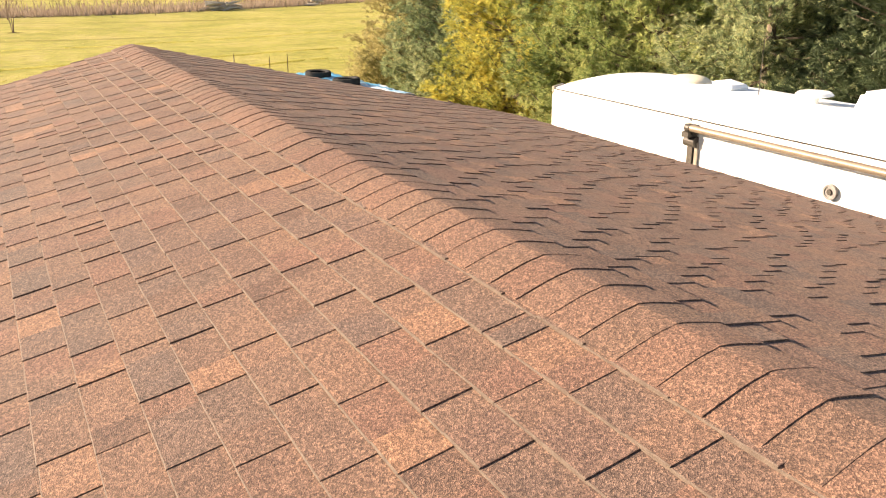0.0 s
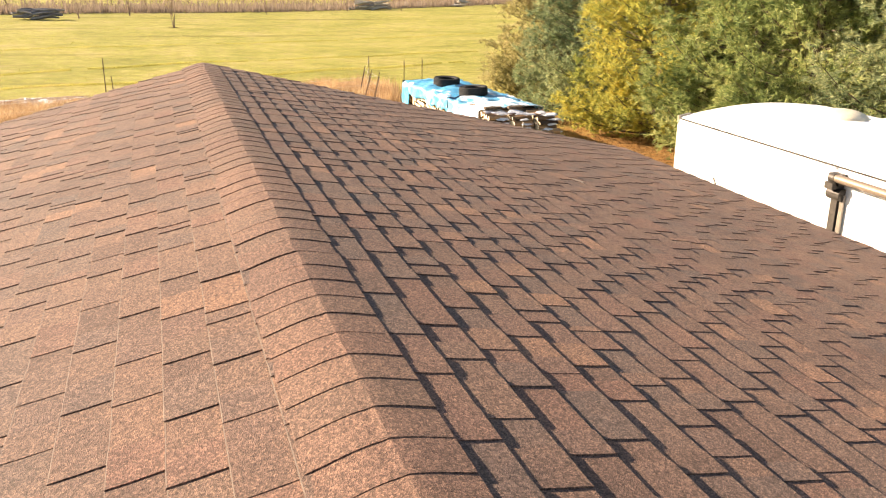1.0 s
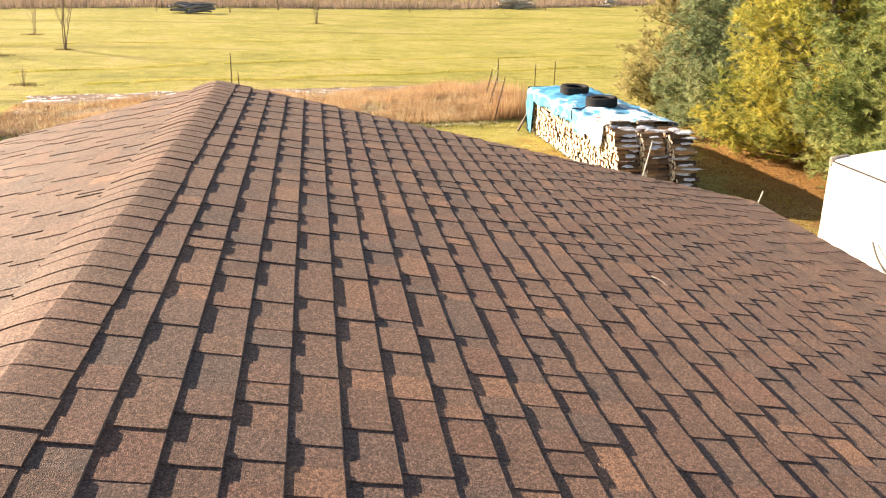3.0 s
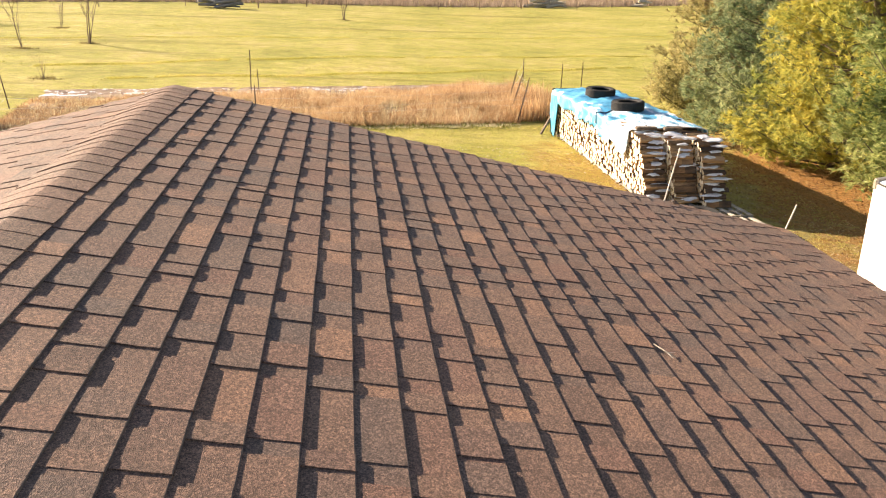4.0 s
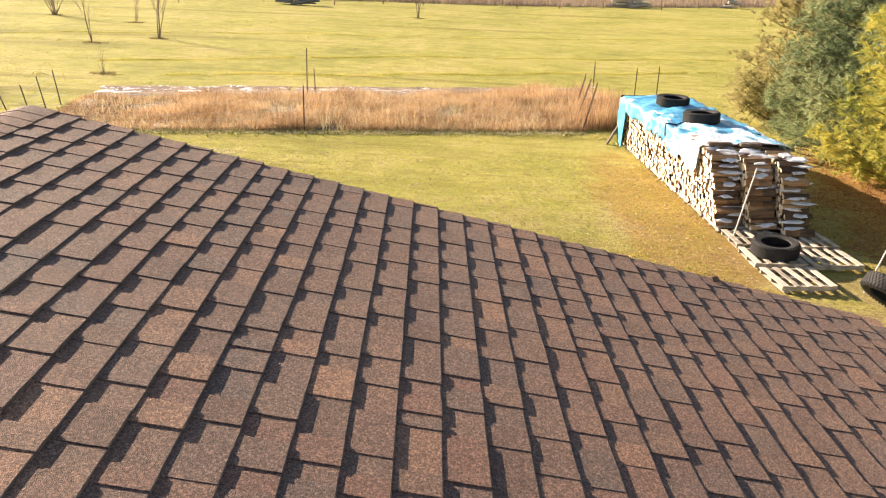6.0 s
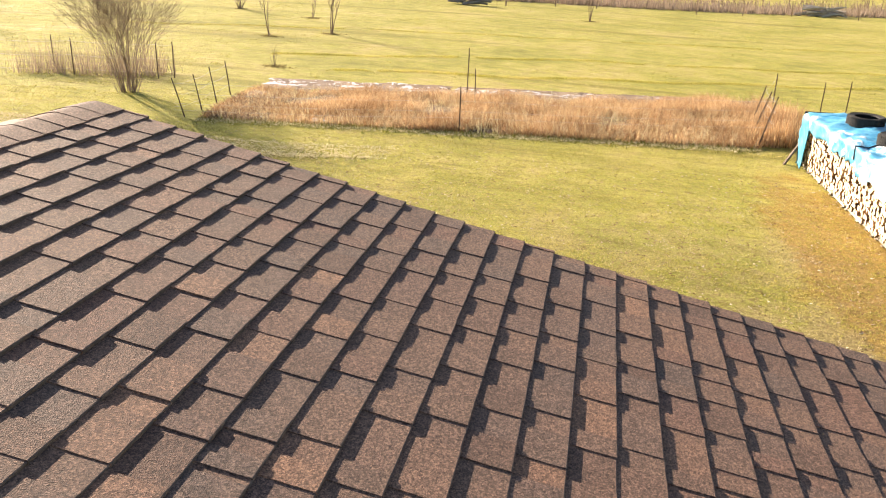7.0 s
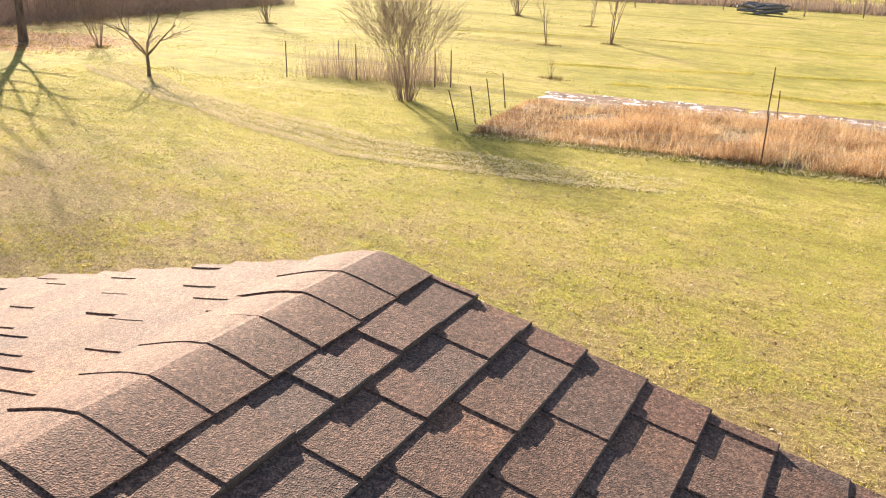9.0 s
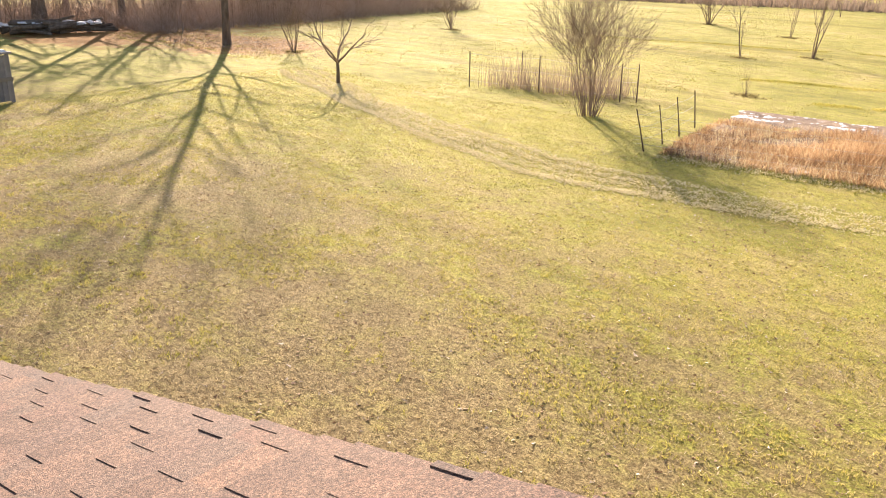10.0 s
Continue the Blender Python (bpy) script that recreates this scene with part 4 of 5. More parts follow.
front = [steel_post(-9.93, 31.47, 1.15, -0.35), steel_post(-1.8, 33.0, 1.42, 0.02), steel_post(7.21, 35.1, 1.6, 0.42, 0.1)]
leftp = [steel_post(-9.99, 32.7, 1.1, -0.22), steel_post(-10.1, 34.0, 1.15, -0.2), steel_post(-10.3, 35.5, 1.15, -0.14)]
rightp = [steel_post(7.27, 36.85, 1.5, 0.46), steel_post(7.5, 38.6, 1.45, 0.36), steel_post(8.7, 41.5, 1.55, 0.02)]
backp = [steel_post(-2.65, 39.6, 1.75, 0.04), steel_post(-2.35, 39.75, 1.0, -0.03)]
steel_post(10.64, 42.4, 1.25, 0.03), steel_post(11.67, 42.8, 1.3, 0.03)


def wires(name, tops, heights, group):
    t = thing(name, pose(0, 0, 0), "thin sagging wires between the fence posts", "wire fence", group)
    for k in heights:
        p = []
        for a, b in zip(tops, tops[1:]):
            p += [Vector((a[0] + (b[0] - a[0]) * i / 6, a[1] + (b[1] - a[1]) * i / 6, a[2] + (b[2] - a[2]) * i / 6 - k - 0.05 * math.sin(math.pi * i / 6))) for i in range(6)]
        part("wire", Shape().tube(p + [Vector(tops[-1]) - Vector((0, 0, k))], [0.0045] * (len(p) + 1), 4, caps=False), M_WIRE, t)


wires("fence_wire", front, (0.15, 0.45, 0.75, 0.95), "garden wires")
wires("fence_wire", [front[0]] + leftp, (0.15, 0.5, 0.85), "garden wires")
wires("fence_wire", [front[2]] + rightp, (0.15, 0.5, 0.85), "garden wires")

n = 1100
wx, wy = rng.normal(8.35, 0.45, n), rng.uniform(35.3, 40.5, n)
wx += (wy - 37.5) * 0.2
blades("dead_goldenrod", M_STRAW, wx, wy, rng.uniform(0.5, 1.0, n), rng.uniform(0.015, 0.03, n), 0.35, "tall brown dead weeds between bed and firewood", "dry weeds", 3, rng=rng)
for line in ([(-9.45, 43.0), (-1.25, 45.3), (7.4, 48.6), (17.0, 51.5)], [(-13.0, 46.0), (-5.6, 49.6), (0.0, 52.6), (11.0, 55.4), (20.0, 57.5)], [(-26.0, 55.0), (-8.0, 61.0), (10.0, 66.0), (26.0, 71.0)]):
    n = 4500
    k = rng.integers(0, len(line) - 1, n)
    q = rng.uniform(0, 1, n)
    a, b = np.array(line)[k], np.array(line)[k + 1]
    gx = a[:, 0] + (b[:, 0] - a[:, 0]) * q
    gy = a[:, 1] + (b[:, 1] - a[:, 1]) * q + rng.normal(0, 0.16, n) + 0.25 * np.sin(gx * 0.9)
    kk = np.array([noise.noise((u * 0.35, w * 0.1, 6)) for u, w in zip(gx, gy)]) > -0.4
    blades("uncut_grass_row", M_GRASS, gx[kk], gy[kk], rng.uniform(0.03, 0.08, kk.sum()), rng.uniform(0.02, 0.05, kk.sum()), 1.0, "row of uncut darker grass across the meadow", "grass", 3, rng=rng)

# ---- fenced patch of dead stalks behind the shrub ----
patch = [(-19.58, 35.7), (-17.07, 36.7), (-14.03, 37.36), (-13.56, 37.72)]
pt = [steel_post(x, y, 1.35, 0.0, 0.0, "patch fence posts") for x, y in patch] + [steel_post(-18.5, 37.6, 1.3, 0, 0, "patch fence posts")]
wires("fence_wire", pt[:4], (0.1, 0.6, 1.1), "patch wires")
n = 520
tt = rng.uniform(0, 1, n)
sx, sy = -19.3 + 5.2 * tt + rng.normal(0, 0.15, n), 35.9 + 1.6 * tt + rng.uniform(0, 1.7, n)
blades("dead_stalks", M_REED, sx, sy, rng.uniform(0.7, 1.8, n), rng.uniform(0.012, 0.020, n), 0.3, "tall dead raspberry stalks in a wire-fenced patch", "dead stalks", 2, rng=rng)


# ---- bare woody plants ----
def grow(s, p, d, length, radius, depth, r, spread=0.55, kids=(2, 3), droop=0.0, sides=5, upward=0.15, bend=0.18):
    """A tapered limb with side limbs, down to twigs."""
    pts, rad = [Vector(p)], [radius]
    step = length / 4
    d = Vector(d).normalized()
    for i in range(4):
        d = (d + Vector(r.normal(0, bend, 3)) + Vector((0, 0, upward - droop * (i / 4)))).normalized()
        pts.append(pts[-1] + d * step)
        rad.append(max(radius * (1 - 0.17 * (i + 1)), 0.003))
    s.tube(pts, rad, sides if radius > 0.03 else 3, caps=False)
    if depth <= 0:
        return
    for k in range(int(r.integers(kids[0], kids[1] + 1)) + (1 if depth > 1 else 0)):
        f = r.uniform(0.35, 1.0)
        i = min(3, int(f * 4))
        q = pts[i].lerp(pts[i + 1], f * 4 - i)
        side = Vector(r.normal(0, 1, 3))
        side = (side - d * side.dot(d)).normalized()
        grow(s, q, d + side * spread * r.uniform(0.7, 1.5), length * r.uniform(0.5, 0.75), rad[i] * r.uniform(0.45, 0.65), depth - 1, r, spread, kids, droop, sides, upward, bend)


def multistem(name, x, y, height, stems, seed, label, category, group="", radius=0.035, spread=0.35, depth=3, kids=(2, 4), material=None, clump=0.03, crook=0.07):
    r = np.random.default_rng(seed)
    t = thing(name, pose(x, y, gz(x, y)), label, category, group)
    for k in range(stems):
        a = r.uniform(0, 2 * math.pi)
        out = r.uniform(0.05, spread) if stems > 1 else 0.03
        s = Shape()
        base = Vector((math.cos(a), math.sin(a), 0)) * clump * math.sqrt(stems) * math.sqrt(r.uniform(0, 1))
        grow(s, base + Vector((0, 0, -0.05)), (math.cos(a) * out, math.sin(a) * out, 1), height * r.uniform(0.45, 0.62), radius * r.uniform(0.7, 1.2), depth, r, 0.42 + 2 * (crook - 0.07), kids, sides=5, upward=0.07, bend=crook)
        part("stem", s, material or M_TWIG, t)
    if clump > 0.04:
        s = Shape()
        for k in range(26):
            a, q = r.uniform(0, 2 * math.pi), 0.36 * math.sqrt(r.uniform(0, 1))
            grow(s, (math.cos(a) * q, math.sin(a) * q, -0.05), (math.cos(a) * q, math.sin(a) * q, 1), r.uniform(0.4, 1.2), 0.010, 1, r, 0.35, (1, 2), sides=3, upward=0.07, bend=0.1)
        tagged(part("undergrowth", s, material or M_TWIG, t, "thicket of young shoots at the foot"), kind="stuff")
    return t


multistem("shrub", -13.53, 34.42, 4.1, 25, 51, "large bare many-stemmed shrub beside the garden bed", "shrub", radius=0.020, spread=0.40, depth=3, kids=(3, 4), clump=0.05, crook=0.10)
multistem("sapling", -15.8, 52.7, 4.2, 2, 52, "thin bare sapling in the meadow", "sapling", "saplings", 0.03, 0.12, 2)
multistem("sapling", -13.25, 55.7, 5.0, 4, 53, "bare sapling with several upright stems in the meadow", "sapling", "saplings", 0.04, 0.2, 2)
multistem("sapling", -17.5, 64.5, 4.0, 3, 54, "thin bare sapling in the meadow", "sapling", "saplings", 0.03, 0.25, 2)
multistem("sapling", 0.96, 78.2, 3.6, 3, 55, "small bare sapling in the meadow", "sapling", "saplings", 0.05, 0.18, 2)
multistem("bush", -33.6, 51.3, 3.2, 9, 56, "bare rounded bush in the meadow", "bush", "bushes", 0.03, 0.75, 3)
multistem("bush", -24.5, 68.5, 3.4, 10, 57, "bare rounded bush in the meadow", "bush", "bushes", 0.04, 0.7, 2)
multistem("bush", -31.7, 37.2, 2.8, 8, 58, "small bare bush among fallen leaves", "bush", "bushes", 0.025, 0.5, 2)
multistem("dead_weed", -11.4, 42.35, 1.5, 5, 59, "small dead weed clump in the meadow", "weed", "", 0.012, 0.5, 1)


def make_apple():
    r = np.random.default_rng(66)
    x, y = -23.4, 32.45
    t = thing("apple_tree", pose(x, y, gz(x, y)), "small bare spreading fruit tree on the lawn", "tree")
    part("trunk", Shape().tube([(0, 0, -0.1), (0.02, 0, 0.4), (-0.02, 0.02, 0.85)], [0.085, 0.065, 0.055], 8), M_BARK, t)
    for a, out, ln in ((0.4, 0.75, 1.9), (2.4, 0.9, 2.1), (3.6, 0.6, 1.9), (5.2, 0.85, 2.0), (1.5, 0.35, 1.8)):
        s = Shape()
        grow(s, (-0.02, 0.02, 0.78), (math.cos(a) * out, math.sin(a) * out, 0.75), ln, 0.045, 2, r, 0.6, (2, 3), upward=0.05, bend=0.2)
        part("limb", s, M_TWIG, t)


multistem("sapling", 15.05, 43.0, 2.3, 1, 60, "thin bare sapling between firewood and evergreens", "sapling", "saplings", 0.014, 0.2, 2)
make_apple()


def make_big_tree(x, y, h, seed, radius, name="bare_tree", label="tall bare deciduous tree with a stout trunk", limbs=15, depth=3, low=0.26):
    r = np.random.default_rng(seed)
    t = thing(name, pose(x, y, gz(x, y)), label, "tree", "bare trees")
    n = 9
    pts = [Vector((0.25 * noise.noise((i * 0.4, seed, 0)), 0.25 * noise.noise((i * 0.4, seed, 5)), h * 0.8 * i / n - 0.15)) for i in range(n + 1)]
    rad = [radius * (1.25 if i == 0 else 1.0) * (1 - 0.74 * i / n) for i in range(n + 1)]
    part("trunk", Shape().tube(pts, rad, 10), M_BARK, t)
    for k in range(limbs):
        f = low + (0.98 - low) * (k + 0.5) / limbs
        i = min(n - 1, int(f * n))
        p = pts[i].lerp(pts[i + 1], f * n - i)
        a = k * 2.4 + r.uniform(-0.4, 0.4)
        s = Shape()
        grow(s, p, (math.cos(a), math.sin(a), r.uniform(0.25, 0.8)), h * r.uniform(0.24, 0.40) * (1.15 - f * 0.6), rad[i] * 0.34 + 0.01, depth, r, 0.55, (2, 3), upward=0.06, bend=0.14)
        part("limb", s, M_BARK, t)
    return t


make_big_tree(-35.97, 36.4, 15.0, 71, 0.20, limbs=26, depth=4, low=0.2)
make_big_tree(-50.0, 33.5, 17.0, 72, 0.42, limbs=26, depth=4, low=0.2)
for k, (x, y, h) in enumerate(((-49.5, 38.4, 16), (-52, 43.5, 17), (-58, 49, 17), (-58, 39, 16))):
    make_big_tree(x, y, h, 73 + k, 0.24, limbs=16, depth=3)


for x, y in ((-15.8, 52.7), (-13.25, 55.7), (-17.5, 64.5), (0.96, 78.2), (-33.6, 51.3), (-24.5, 68.5), (-31.7, 37.2), (-11.4, 42.35)):
    n = 130
    fx, fy = rng.normal(x, 0.32, n), rng.normal(y, 0.2, n)
    blades("standing_tuft", M_TUFT, fx, fy, rng.uniform(0.03, 0.14, n), rng.uniform(0.015, 0.03, n), 1.6, "brown uncut grass round the foot of a bare plant", "grass", 3, rng=rng)

# ---- evergreens ----
def make_pine(x, y, h, spread, seed, material, label, low=0.1):
    r = np.random.default_rng(seed)
    t = thing("pine_tree", pose(x, y, gz(x, y)), label, "tree", "evergreen row")
    part("trunk", Shape().tube([(0, 0, -0.2), (0.05, 0, h * 0.4), (0, 0.05, h * 0.97)], [0.20, 0.13, 0.02], 8), M_BARK, t)
    boughs = Shape()
    tips = []
    whorls = int(h / 0.42)
    for w in range(whorls):
        z = low + (h - low - 0.3) * w / whorls
        f = 1 - (z / h)
        reach0 = spread * (0.25 + 0.75 * min(1.0, f * 1.35)) * (1.02 if z < 0.9 else 1.0)
        for k in range(int(r.integers(8, 12)) + (9 if z < 1.8 else 0)):
            a = r.uniform(0, 2 * math.pi)
            reach = reach0 * r.uniform(0.6, 1.12)
            rise = r.uniform(0.05, 0.42) * reach
            sag = r.uniform(0.0, 0.25) * reach
            pts = []
            for i in range(6):
                q = i / 5
                pts.append(Vector((math.cos(a) * reach * q, math.sin(a) * reach * q, z + rise * q * q * 1.2 - sag * math.sin(math.pi * q) * 0.4)))
            boughs.tube(pts, [0.035 * (1 - 0.85 * i / 5) * (0.5 + f) for i in range(6)], 4, caps=False)
            for i in range(int(17 + 24 * reach / 2.2)):
                q = r.uniform(0.0, 1.0) ** 0.55 * 0.88 + 0.17
                j = min(4, int(q * 5))
                p = pts[j].lerp(pts[j + 1], min(1.1, q * 5 - j))
                p = p + Vector(r.normal(0, 1, 3)) * (0.08 + 0.30 * q * (1.15 - q) * 1.6)
                out = Vector((math.cos(a), math.sin(a), 0.25)) + Vector(r.normal(0, 0.5, 3))
                tips.append((p, out.normalized()))
    tagged(part("branchwork", boughs, M_BARK, t), kind="stuff")
    # needle brushes: narrow blades in a fan round each shoot
    P = np.array([p for p, _ in tips])
    D = np.array([d for _, d in tips])
    per = 22
    m = len(P) * per
    P, D = np.repeat(P, per, 0), np.repeat(D, per, 0)
    way = D * 1.15 + r.normal(0, 0.5, (m, 3)) - np.array((0, 0, 0.12))
    way /= np.linalg.norm(way, axis=1, keepdims=True)
    ln = r.uniform(0.12, 0.27, (m, 1))
    side = np.cross(way, r.normal(0, 1, (m, 3)))
    side /= np.linalg.norm(side, axis=1, keepdims=True)
    wd = r.uniform(0.007, 0.014, (m, 1))
    root = P - D * r.uniform(0, 0.12, (m, 1))
    verts = np.stack([root - side * wd, root + side * wd, root + way * ln], 1).reshape(-1, 3)
    me = bpy.data.meshes.new("crown")
    me.vertices.add(3 * m)
    me.vertices.foreach_set("co", verts.ravel())
    me.loops.add(3 * m)
    me.loops.foreach_set("vertex_index", np.arange(3 * m, dtype=np.int32))
    me.polygons.add(m)
    me.polygons.foreach_set("loop_start", np.arange(0, 3 * m, 3, dtype=np.int32))
    me.update()
    me.validate()
    part("crown", me, material, t)


for k, (x, y, h, sp, mat_k, lab) in enumerate((
        (15.25, 36.3, 7.5, 2.35, M_NEEDLE_OLIVE, "olive-brown evergreen with fine dull foliage at the row's end"),
        (15.6, 32.6, 8.0, 2.9, M_NEEDLE_BLUE, "blue-green pine with feathery boughs"),
        (15.7, 27.9, 8.0, 3.15, M_NEEDLE_GOLD, "evergreen with yellowing autumn foliage"),
        (17.6, 30.6, 9.5, 2.9, M_NEEDLE_BLUE, "tall pine behind the row"),
        (16.5, 24.1, 8.5, 3.1, M_NEEDLE, "green pine with long soft needles"),
        (16.6, 21.7, 8.5, 3.0, M_NEEDLE, "green pine with long soft needles"),
        (17.0, 17.8, 9.0, 3.0, M_NEEDLE_BLUE, "dark blue-green pine beside the camper"),
        (17.4, 13.8, 9.0, 3.1, M_NEEDLE_SHADED, "green pine behind the camper, shade painted into its needles"),
        (19.4, 23.6, 10.0, 3.0, M_NEEDLE_BLUE, "tall pine behind the row"),
        (20.0, 19.0, 10.0, 3.0, M_NEEDLE, "tall pine behind the row"),
        (20.2, 15.2, 10.0, 3.1, M_NEEDLE_SHADED, "tall pine behind the row"))):
    make_pine(x + 0.4, y + 0.8, h, sp * 1.04, 90 + k, mat_k, lab)

# ---- far edge of the field ----
rng = np.random.default_rng(77)
n = 16000
fx = rng.uniform(-75, 75, n)
fy = 98 + fx * 0.30 + rng.gamma(1.2, 5.0, n)
blades("far_reeds", M_REED, fx, fy, rng.uniform(0.3, 1.1, n), rng.uniform(0.05, 0.14, n), 0.4, "strip of dry tan reeds along the far field edge", "reeds", 2, rng=rng)


def make_thicket(name, spots, h0, h1, seed, label):
    r = np.random.default_rng(seed)
    s = Shape()
    for x, y in spots:
        h = r.uniform(h0, h1)
        for k in range(3):
            grow(s, (x + r.normal(0, 0.4), y + r.normal(0, 0.4), gz(x, y) - 0.1), (r.normal(0, 0.16), r.normal(0, 0.16), 1), h * r.uniform(0.5, 0.8), 0.012 + 0.003 * h, 2, r, 0.6, (2, 3), sides=3, upward=0.1, bend=0.1)
    return tagged(part(name, s, M_TWIG), label, "thicket", kind="stuff")


make_thicket("far_thicket", [(x, 107 + 0.3 * x + float(rng.gamma(1.5, 6))) for x in rng.uniform(-75, 85, 240).tolist()], 4, 9, 78, "bare brown brush and young trees behind the field")
make_thicket("side_thicket", [(float((-49.0 if k < 60 else -43.5) - rng.gamma(1.6, 4.0)), float(rng.uniform(26, 36) if k < 60 else rng.uniform(37, 62))) for k in range(230)], 2.5, 6, 79, "bare brown brush at the side of the lawn")
n = 16000
ty = rng.uniform(24, 66, n)
tx = np.where(ty < 36.5, -48.6 + (ty - 32.5) * 0.5, -42.5) - rng.gamma(1.5, 4.5, n)
blades("brush_undergrowth", M_BRUSH, tx, ty, rng.gamma(3.0, 0.5, n), rng.uniform(0.010, 0.03, n), 1.9, "dense brown bramble and dead brush beside the lawn", "brush", 2, rng=rng)
for k in range(16):
    x = -45 + 6.0 * k + float(rng.uniform(-2, 2))
    y = 93 + float(rng.uniform(-3, 5)) + x * 0.28
    multistem("sapling", x, y, float(rng.uniform(2.5, 5)), 2, 200 + k, "thin bare sapling along the far field edge", "sapling", "far saplings", 0.04, 0.2, 1)


def make_logpile(name, x, y, w, h, seed, label, material, count=26, turn=0.0, snowy=0):
    r = np.random.default_rng(seed)
    t = thing(name, pose(x, y, gz(x, y), 0, 0, turn), label, "log pile")
    for k in range(count):
        z = r.uniform(0.05, h) * 0.9
        ln = w * r.uniform(0.3, 0.75) * (1 - z / h * 0.4)
        c = Vector((r.uniform(-0.3, 0.3) * w, r.uniform(-0.6, 0.6), z + 0.02))
        d = Vector((1, r.normal(0, 0.35), r.normal(0, 0.12))).normalized() * ln / 2
        part("branch_log", Shape().tube([c - d, c + Vector((0, 0, 0.05)), c + d], [0.11, 0.10, 0.07], 7), material, t)
    for k in range(snowy):
        c = pose(r.uniform(-0.5, 0.5) * w, r.uniform(-0.45, 0.3), h * r.uniform(0.75, 1.05), r.uniform(-12, 12), r.uniform(-8, 8), r.uniform(-25, 25))
        part("snow", Shape().box(r.uniform(0.3, 0.8), r.uniform(0.18, 0.35), 0.09, c, 0.6).mesh("snow", bevel=0.02), M_SNOW, t)
    return t


make_logpile("brush_pile", -10.3, 87.5, 4.8, 0.9, 81, "dark grey heap of old branches in the field", M_GREYWOOD)
make_logpile("brush_pile", 24.5, 105.0, 5.0, 1.0, 82, "pale heap of cut branches at the field edge", M_OLDWOOD, 30)
make_logpile("brush_pile", 37.0, 108.0, 2.6, 1.1, 83, "small heap of pale stones and wood", M_OLDWOOD, 14)
make_logpile("brush_pile", -46.75, 32.5, 6.2, 0.62, 84, "low snow-dusted row of old logs beside the brush", M_BARK, 34, 63.0, 46)


# ---- wooden bin by the lawn ----
def make_bin(x, y):
    t = thing("wooden_bin", pose(x, y, gz(x, y), 0, 0, 12), "grey weathered wooden bin with a snowy lid", "bin")
    for k in range(9):
        part("board", Shape().box(0.165, 0.03, 1.45, pose(-0.72 + 0.18 * k, -0.76, 0.78)), M_GREYWOOD, t)
        part("board", Shape().box(0.03, 0.165, 1.45, pose(0.83, -0.66 + 0.18 * k, 0.78)), M_GREYWOOD, t)
    for px in (-0.8, 0.8):
        for py in (-0.72, 0.85):
            part("corner_post", Shape().box(0.09, 0.09, 1.6, pose(px, py, 0.8)), M_GREYWOOD, t)
    part("rail", Shape().box(1.8, 0.04, 0.12, pose(0, -0.80, 0.75)), M_OLDWOOD, t, "pale rail")
    part("rail", Shape().box(0.04, 1.7, 0.12, pose(0.87, 0.06, 0.75)), M_OLDWOOD, t, "pale rail")
    part("lid", Shape().box(1.9, 1.8, 0.06, pose(0, 0.05, 1.58)), M_GREYWOOD, t)
    part("snow", Shape().box(1.7, 1.6, 0.06, pose(0, 0.05, 1.64), 0.94), M_SNOW, t, "snow on the lid")


make_bin(-28.35, 21.2)


# ---- grass and litter ----
def scatter(n, x0, x1, y0, y1, r, power=1.0):
    return r.uniform(x0, x1, n), y0 + (y1 - y0) * r.uniform(0, 1, n) ** power


def free(x, y):
    """Lawn only: not under the house, in the bed, under the firewood or the trailer."""
    ok = ~((np.abs(x) < 4.8) & (y < 11.8))
    ok &= ~((x > 8.3) & (x < 10.8) & (y > 20.1) & (y < 33.3))
    ok &= ~((x > 6.3) & (x < 9.0) & (y < 13.4))
    ok &= ~((y > 31.45 + (x + 9.5) * 0.207) & (y < 39.7 + (x + 10.5) * 0.263) & (x > -10.2) & (x < 8.6))
    return ok


rng = np.random.default_rng(101)
def patchy(x, y, fine, coarse, seed):
    return np.array([noise.noise((a * coarse, b * coarse, seed)) + 0.8 * noise.noise((a * fine, b * fine, seed + 3)) for a, b in zip(x, y)])


x, y = scatter(190000, -28, 13, 11.0, 34, rng, 1.35)
k = free(x, y)
x, y = x[k], y[k]
dens = patchy(x, y, 3.1, 0.5, 0)
worn = np.maximum(np.maximum(1 - np.hypot((x - 7) / 5, (y - 16.5) / 4), 1 - np.hypot((x + 7.5) / 5, (y - 17) / 3)), 1 - np.hypot((x + 16) / 4, (y - 21) / 2.5))
k = dens > 0.55 * np.clip(worn, 0, 1) + np.where(y < 20.5 + 2 * np.sin(x * 0.4), 0.16 + 0.22 * np.clip((17 - y) / 5, 0, 1) * (x > -4), np.where(y < 26 + 2 * np.sin(x * 0.4), -0.14, -0.6)) + rng.normal(0, 0.13, len(x))
x, y = x[k], y[k]
tall = np.clip(1.35 - (y - 12) / 16, 0.55, 1.3)
blades("lawn_grass", M_GRASS, x, y, rng.uniform(0.025, 0.07, len(x)) * tall, rng.uniform(0.009, 0.02, len(x)), 1.5, "short patchy autumn grass on the lawn", "grass", 4, rng=rng)
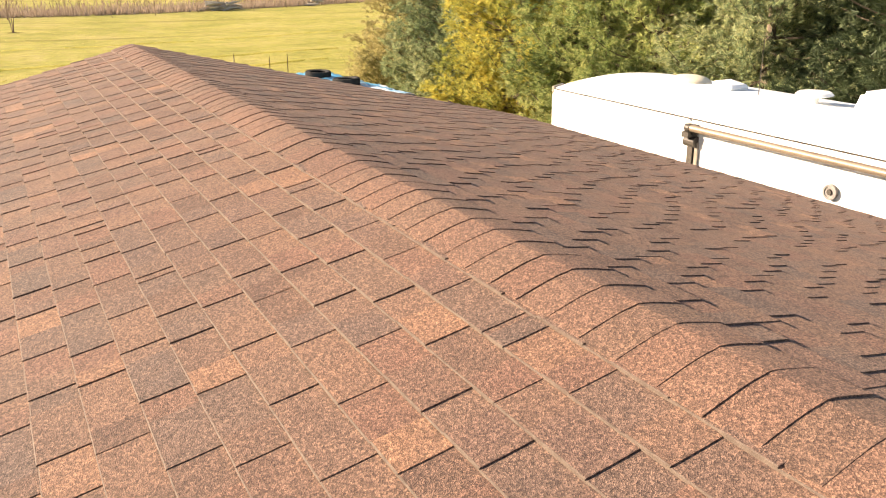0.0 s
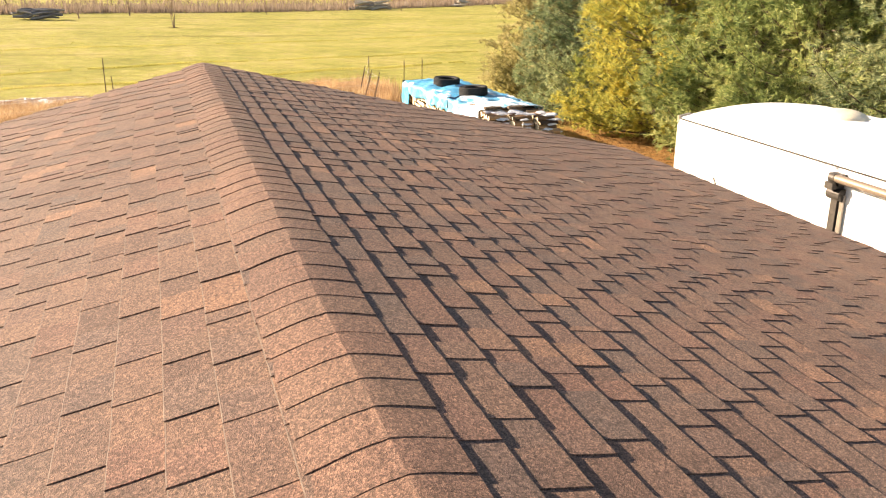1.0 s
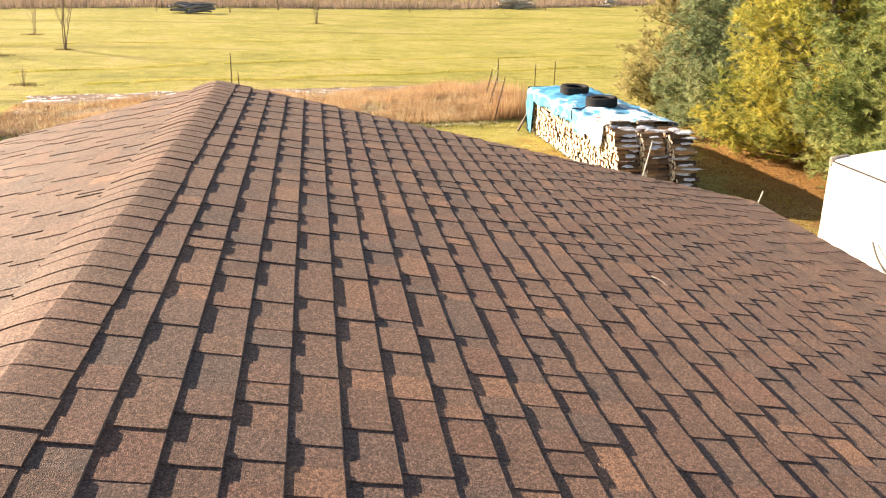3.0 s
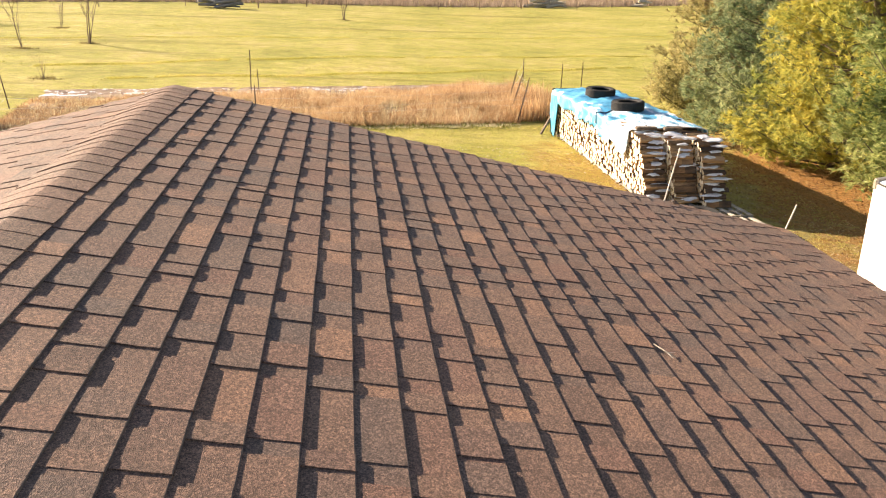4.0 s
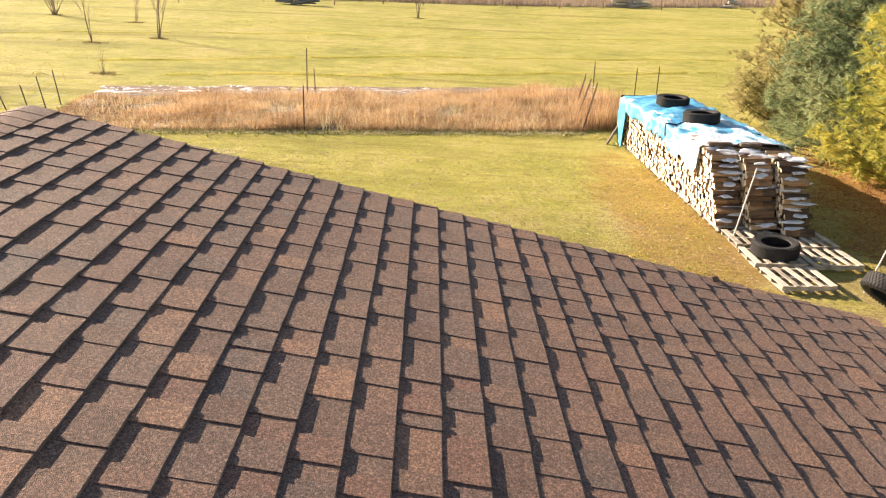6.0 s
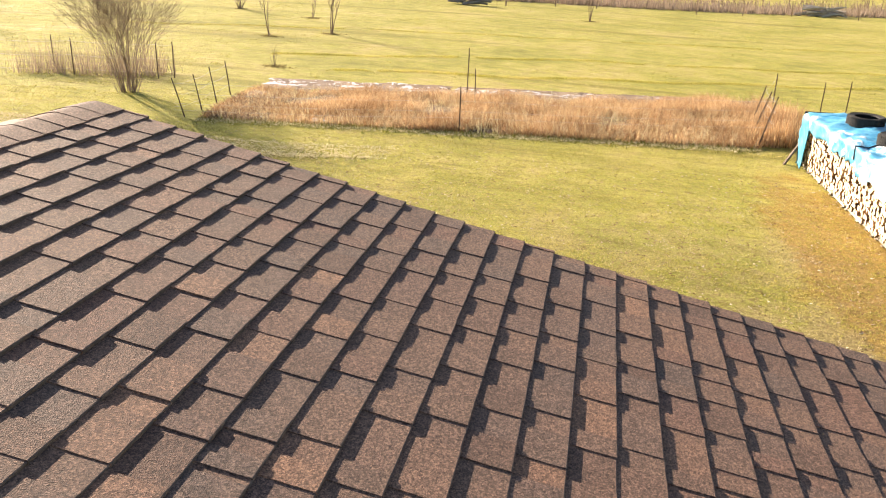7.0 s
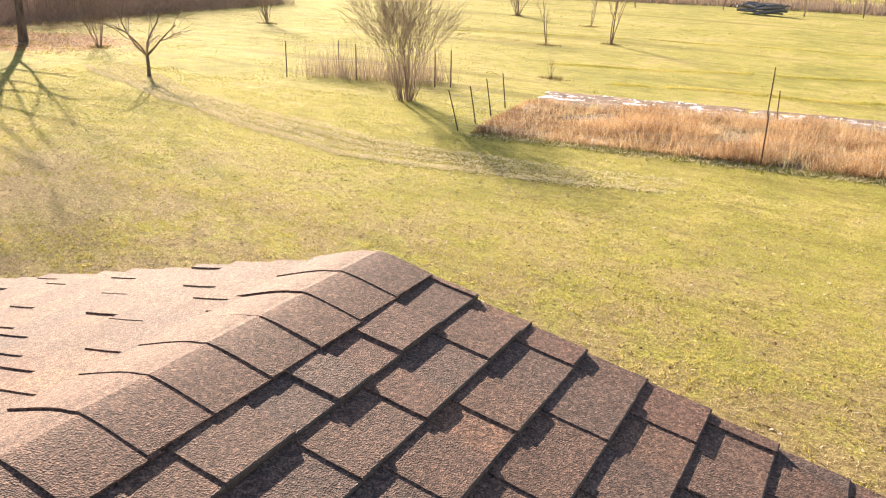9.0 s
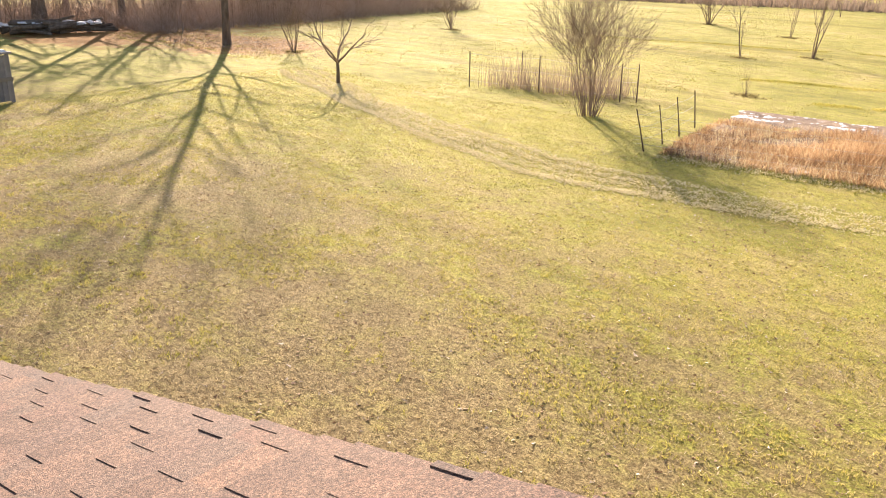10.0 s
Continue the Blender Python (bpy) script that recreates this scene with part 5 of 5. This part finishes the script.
# matted dead grass between the green tufts
x, y = scatter(120000, -28, 13, 11.0, 30, rng, 1.5)
k = free(x, y)
x, y = x[k], y[k]
k = patchy(x, y, 3.1, 0.5, 0) < 0.42 * np.clip(1.4 - (y - 12) / 9, -1.5, 1) + rng.normal(0, 0.13, len(x))
x, y = x[k], y[k]
blades("dead_grass", M_MATTED, x, y, rng.uniform(0.014, 0.04, len(x)), rng.uniform(0.008, 0.02, len(x)), 3.2, "matted tan dead grass between the green tufts", "grass", 3, rng=rng)
x, y = scatter(52000, -45, 40, 34, 95, rng, 1.7)
k = free(x, y)
x, y = x[k], y[k]
k = patchy(x * 0.35, y * 1.6, 1.2, 0.4, 5) > rng.normal(0.05, 0.15, len(x))
x, y = x[k], y[k]
blades("meadow_grass", M_GRASS, x, y, rng.uniform(0.02, 0.055, len(x)), rng.uniform(0.03, 0.07, len(x)), 3.0, "longer sunlit grass of the meadow", "grass", 3, rng=rng)
# pale hay left in two wheel tracks across the lawn
n = 14000
track = np.array([(-27.5, 33.9), (-26.1, 33.2), (-19.7, 30.4), (-14.8, 29.0), (-11.3, 28.25), (-8.9, 28.3), (-6.5, 28.8), (-3.0, 29.6)])
u = rng.beta(1.25, 1.35, n) * 24.5 - 27.5
hx = u
hy = np.interp(u, track[:, 0], track[:, 1]) + rng.choice([-0.75, -0.25, 0.2, 0.7], n, p=[0.40, 0.2, 0.2, 0.2]) * (1 + 0.2 * np.sin(u * 0.4)) + rng.normal(0, 0.12, n) + 0.06 * np.sin(u * 1.3)
blades("hay_track", M_HAY, hx, hy, rng.uniform(0.014, 0.03, n), rng.uniform(0.02, 0.045, n), 4.0, "bleached hay lying in raked rows across the lawn", "hay", 2, z=gz_array(hx, hy) + 0.02, rng=rng)
# fallen leaves
x, y = scatter(11000, -26, 12, 11.0, 31, rng, 1.5)
k = free(x, y)
blades("fallen_leaves", M_LEAF, x[k], y[k], rng.uniform(0.006, 0.014, k.sum()), rng.uniform(0.03, 0.07, k.sum()), 7.0, "brown fallen leaves scattered over the lawn", "leaves", 2, z=gz_array(x[k], y[k]) + 0.012, rng=rng)
n = 5000
lx, ly = rng.normal(-36, 3.0, n), rng.normal(37, 2.2, n)
blades("leaf_litter", M_LEAF, lx, ly, rng.uniform(0.015, 0.03, n), rng.uniform(0.05, 0.11, n), 4.0, "orange leaf litter under the bare tree", "leaves", 2, rng=rng)
n = 9000
lx, ly = rng.normal(14.4, 1.9, n), rng.uniform(12, 33, n)
k = free(lx, ly)
blades("needle_litter", M_DUFF, lx[k], ly[k], rng.uniform(0.01, 0.04, k.sum()), rng.uniform(0.03, 0.08, k.sum()), 2.0, "rusty needle litter under the evergreens", "needles", 2, rng=rng)
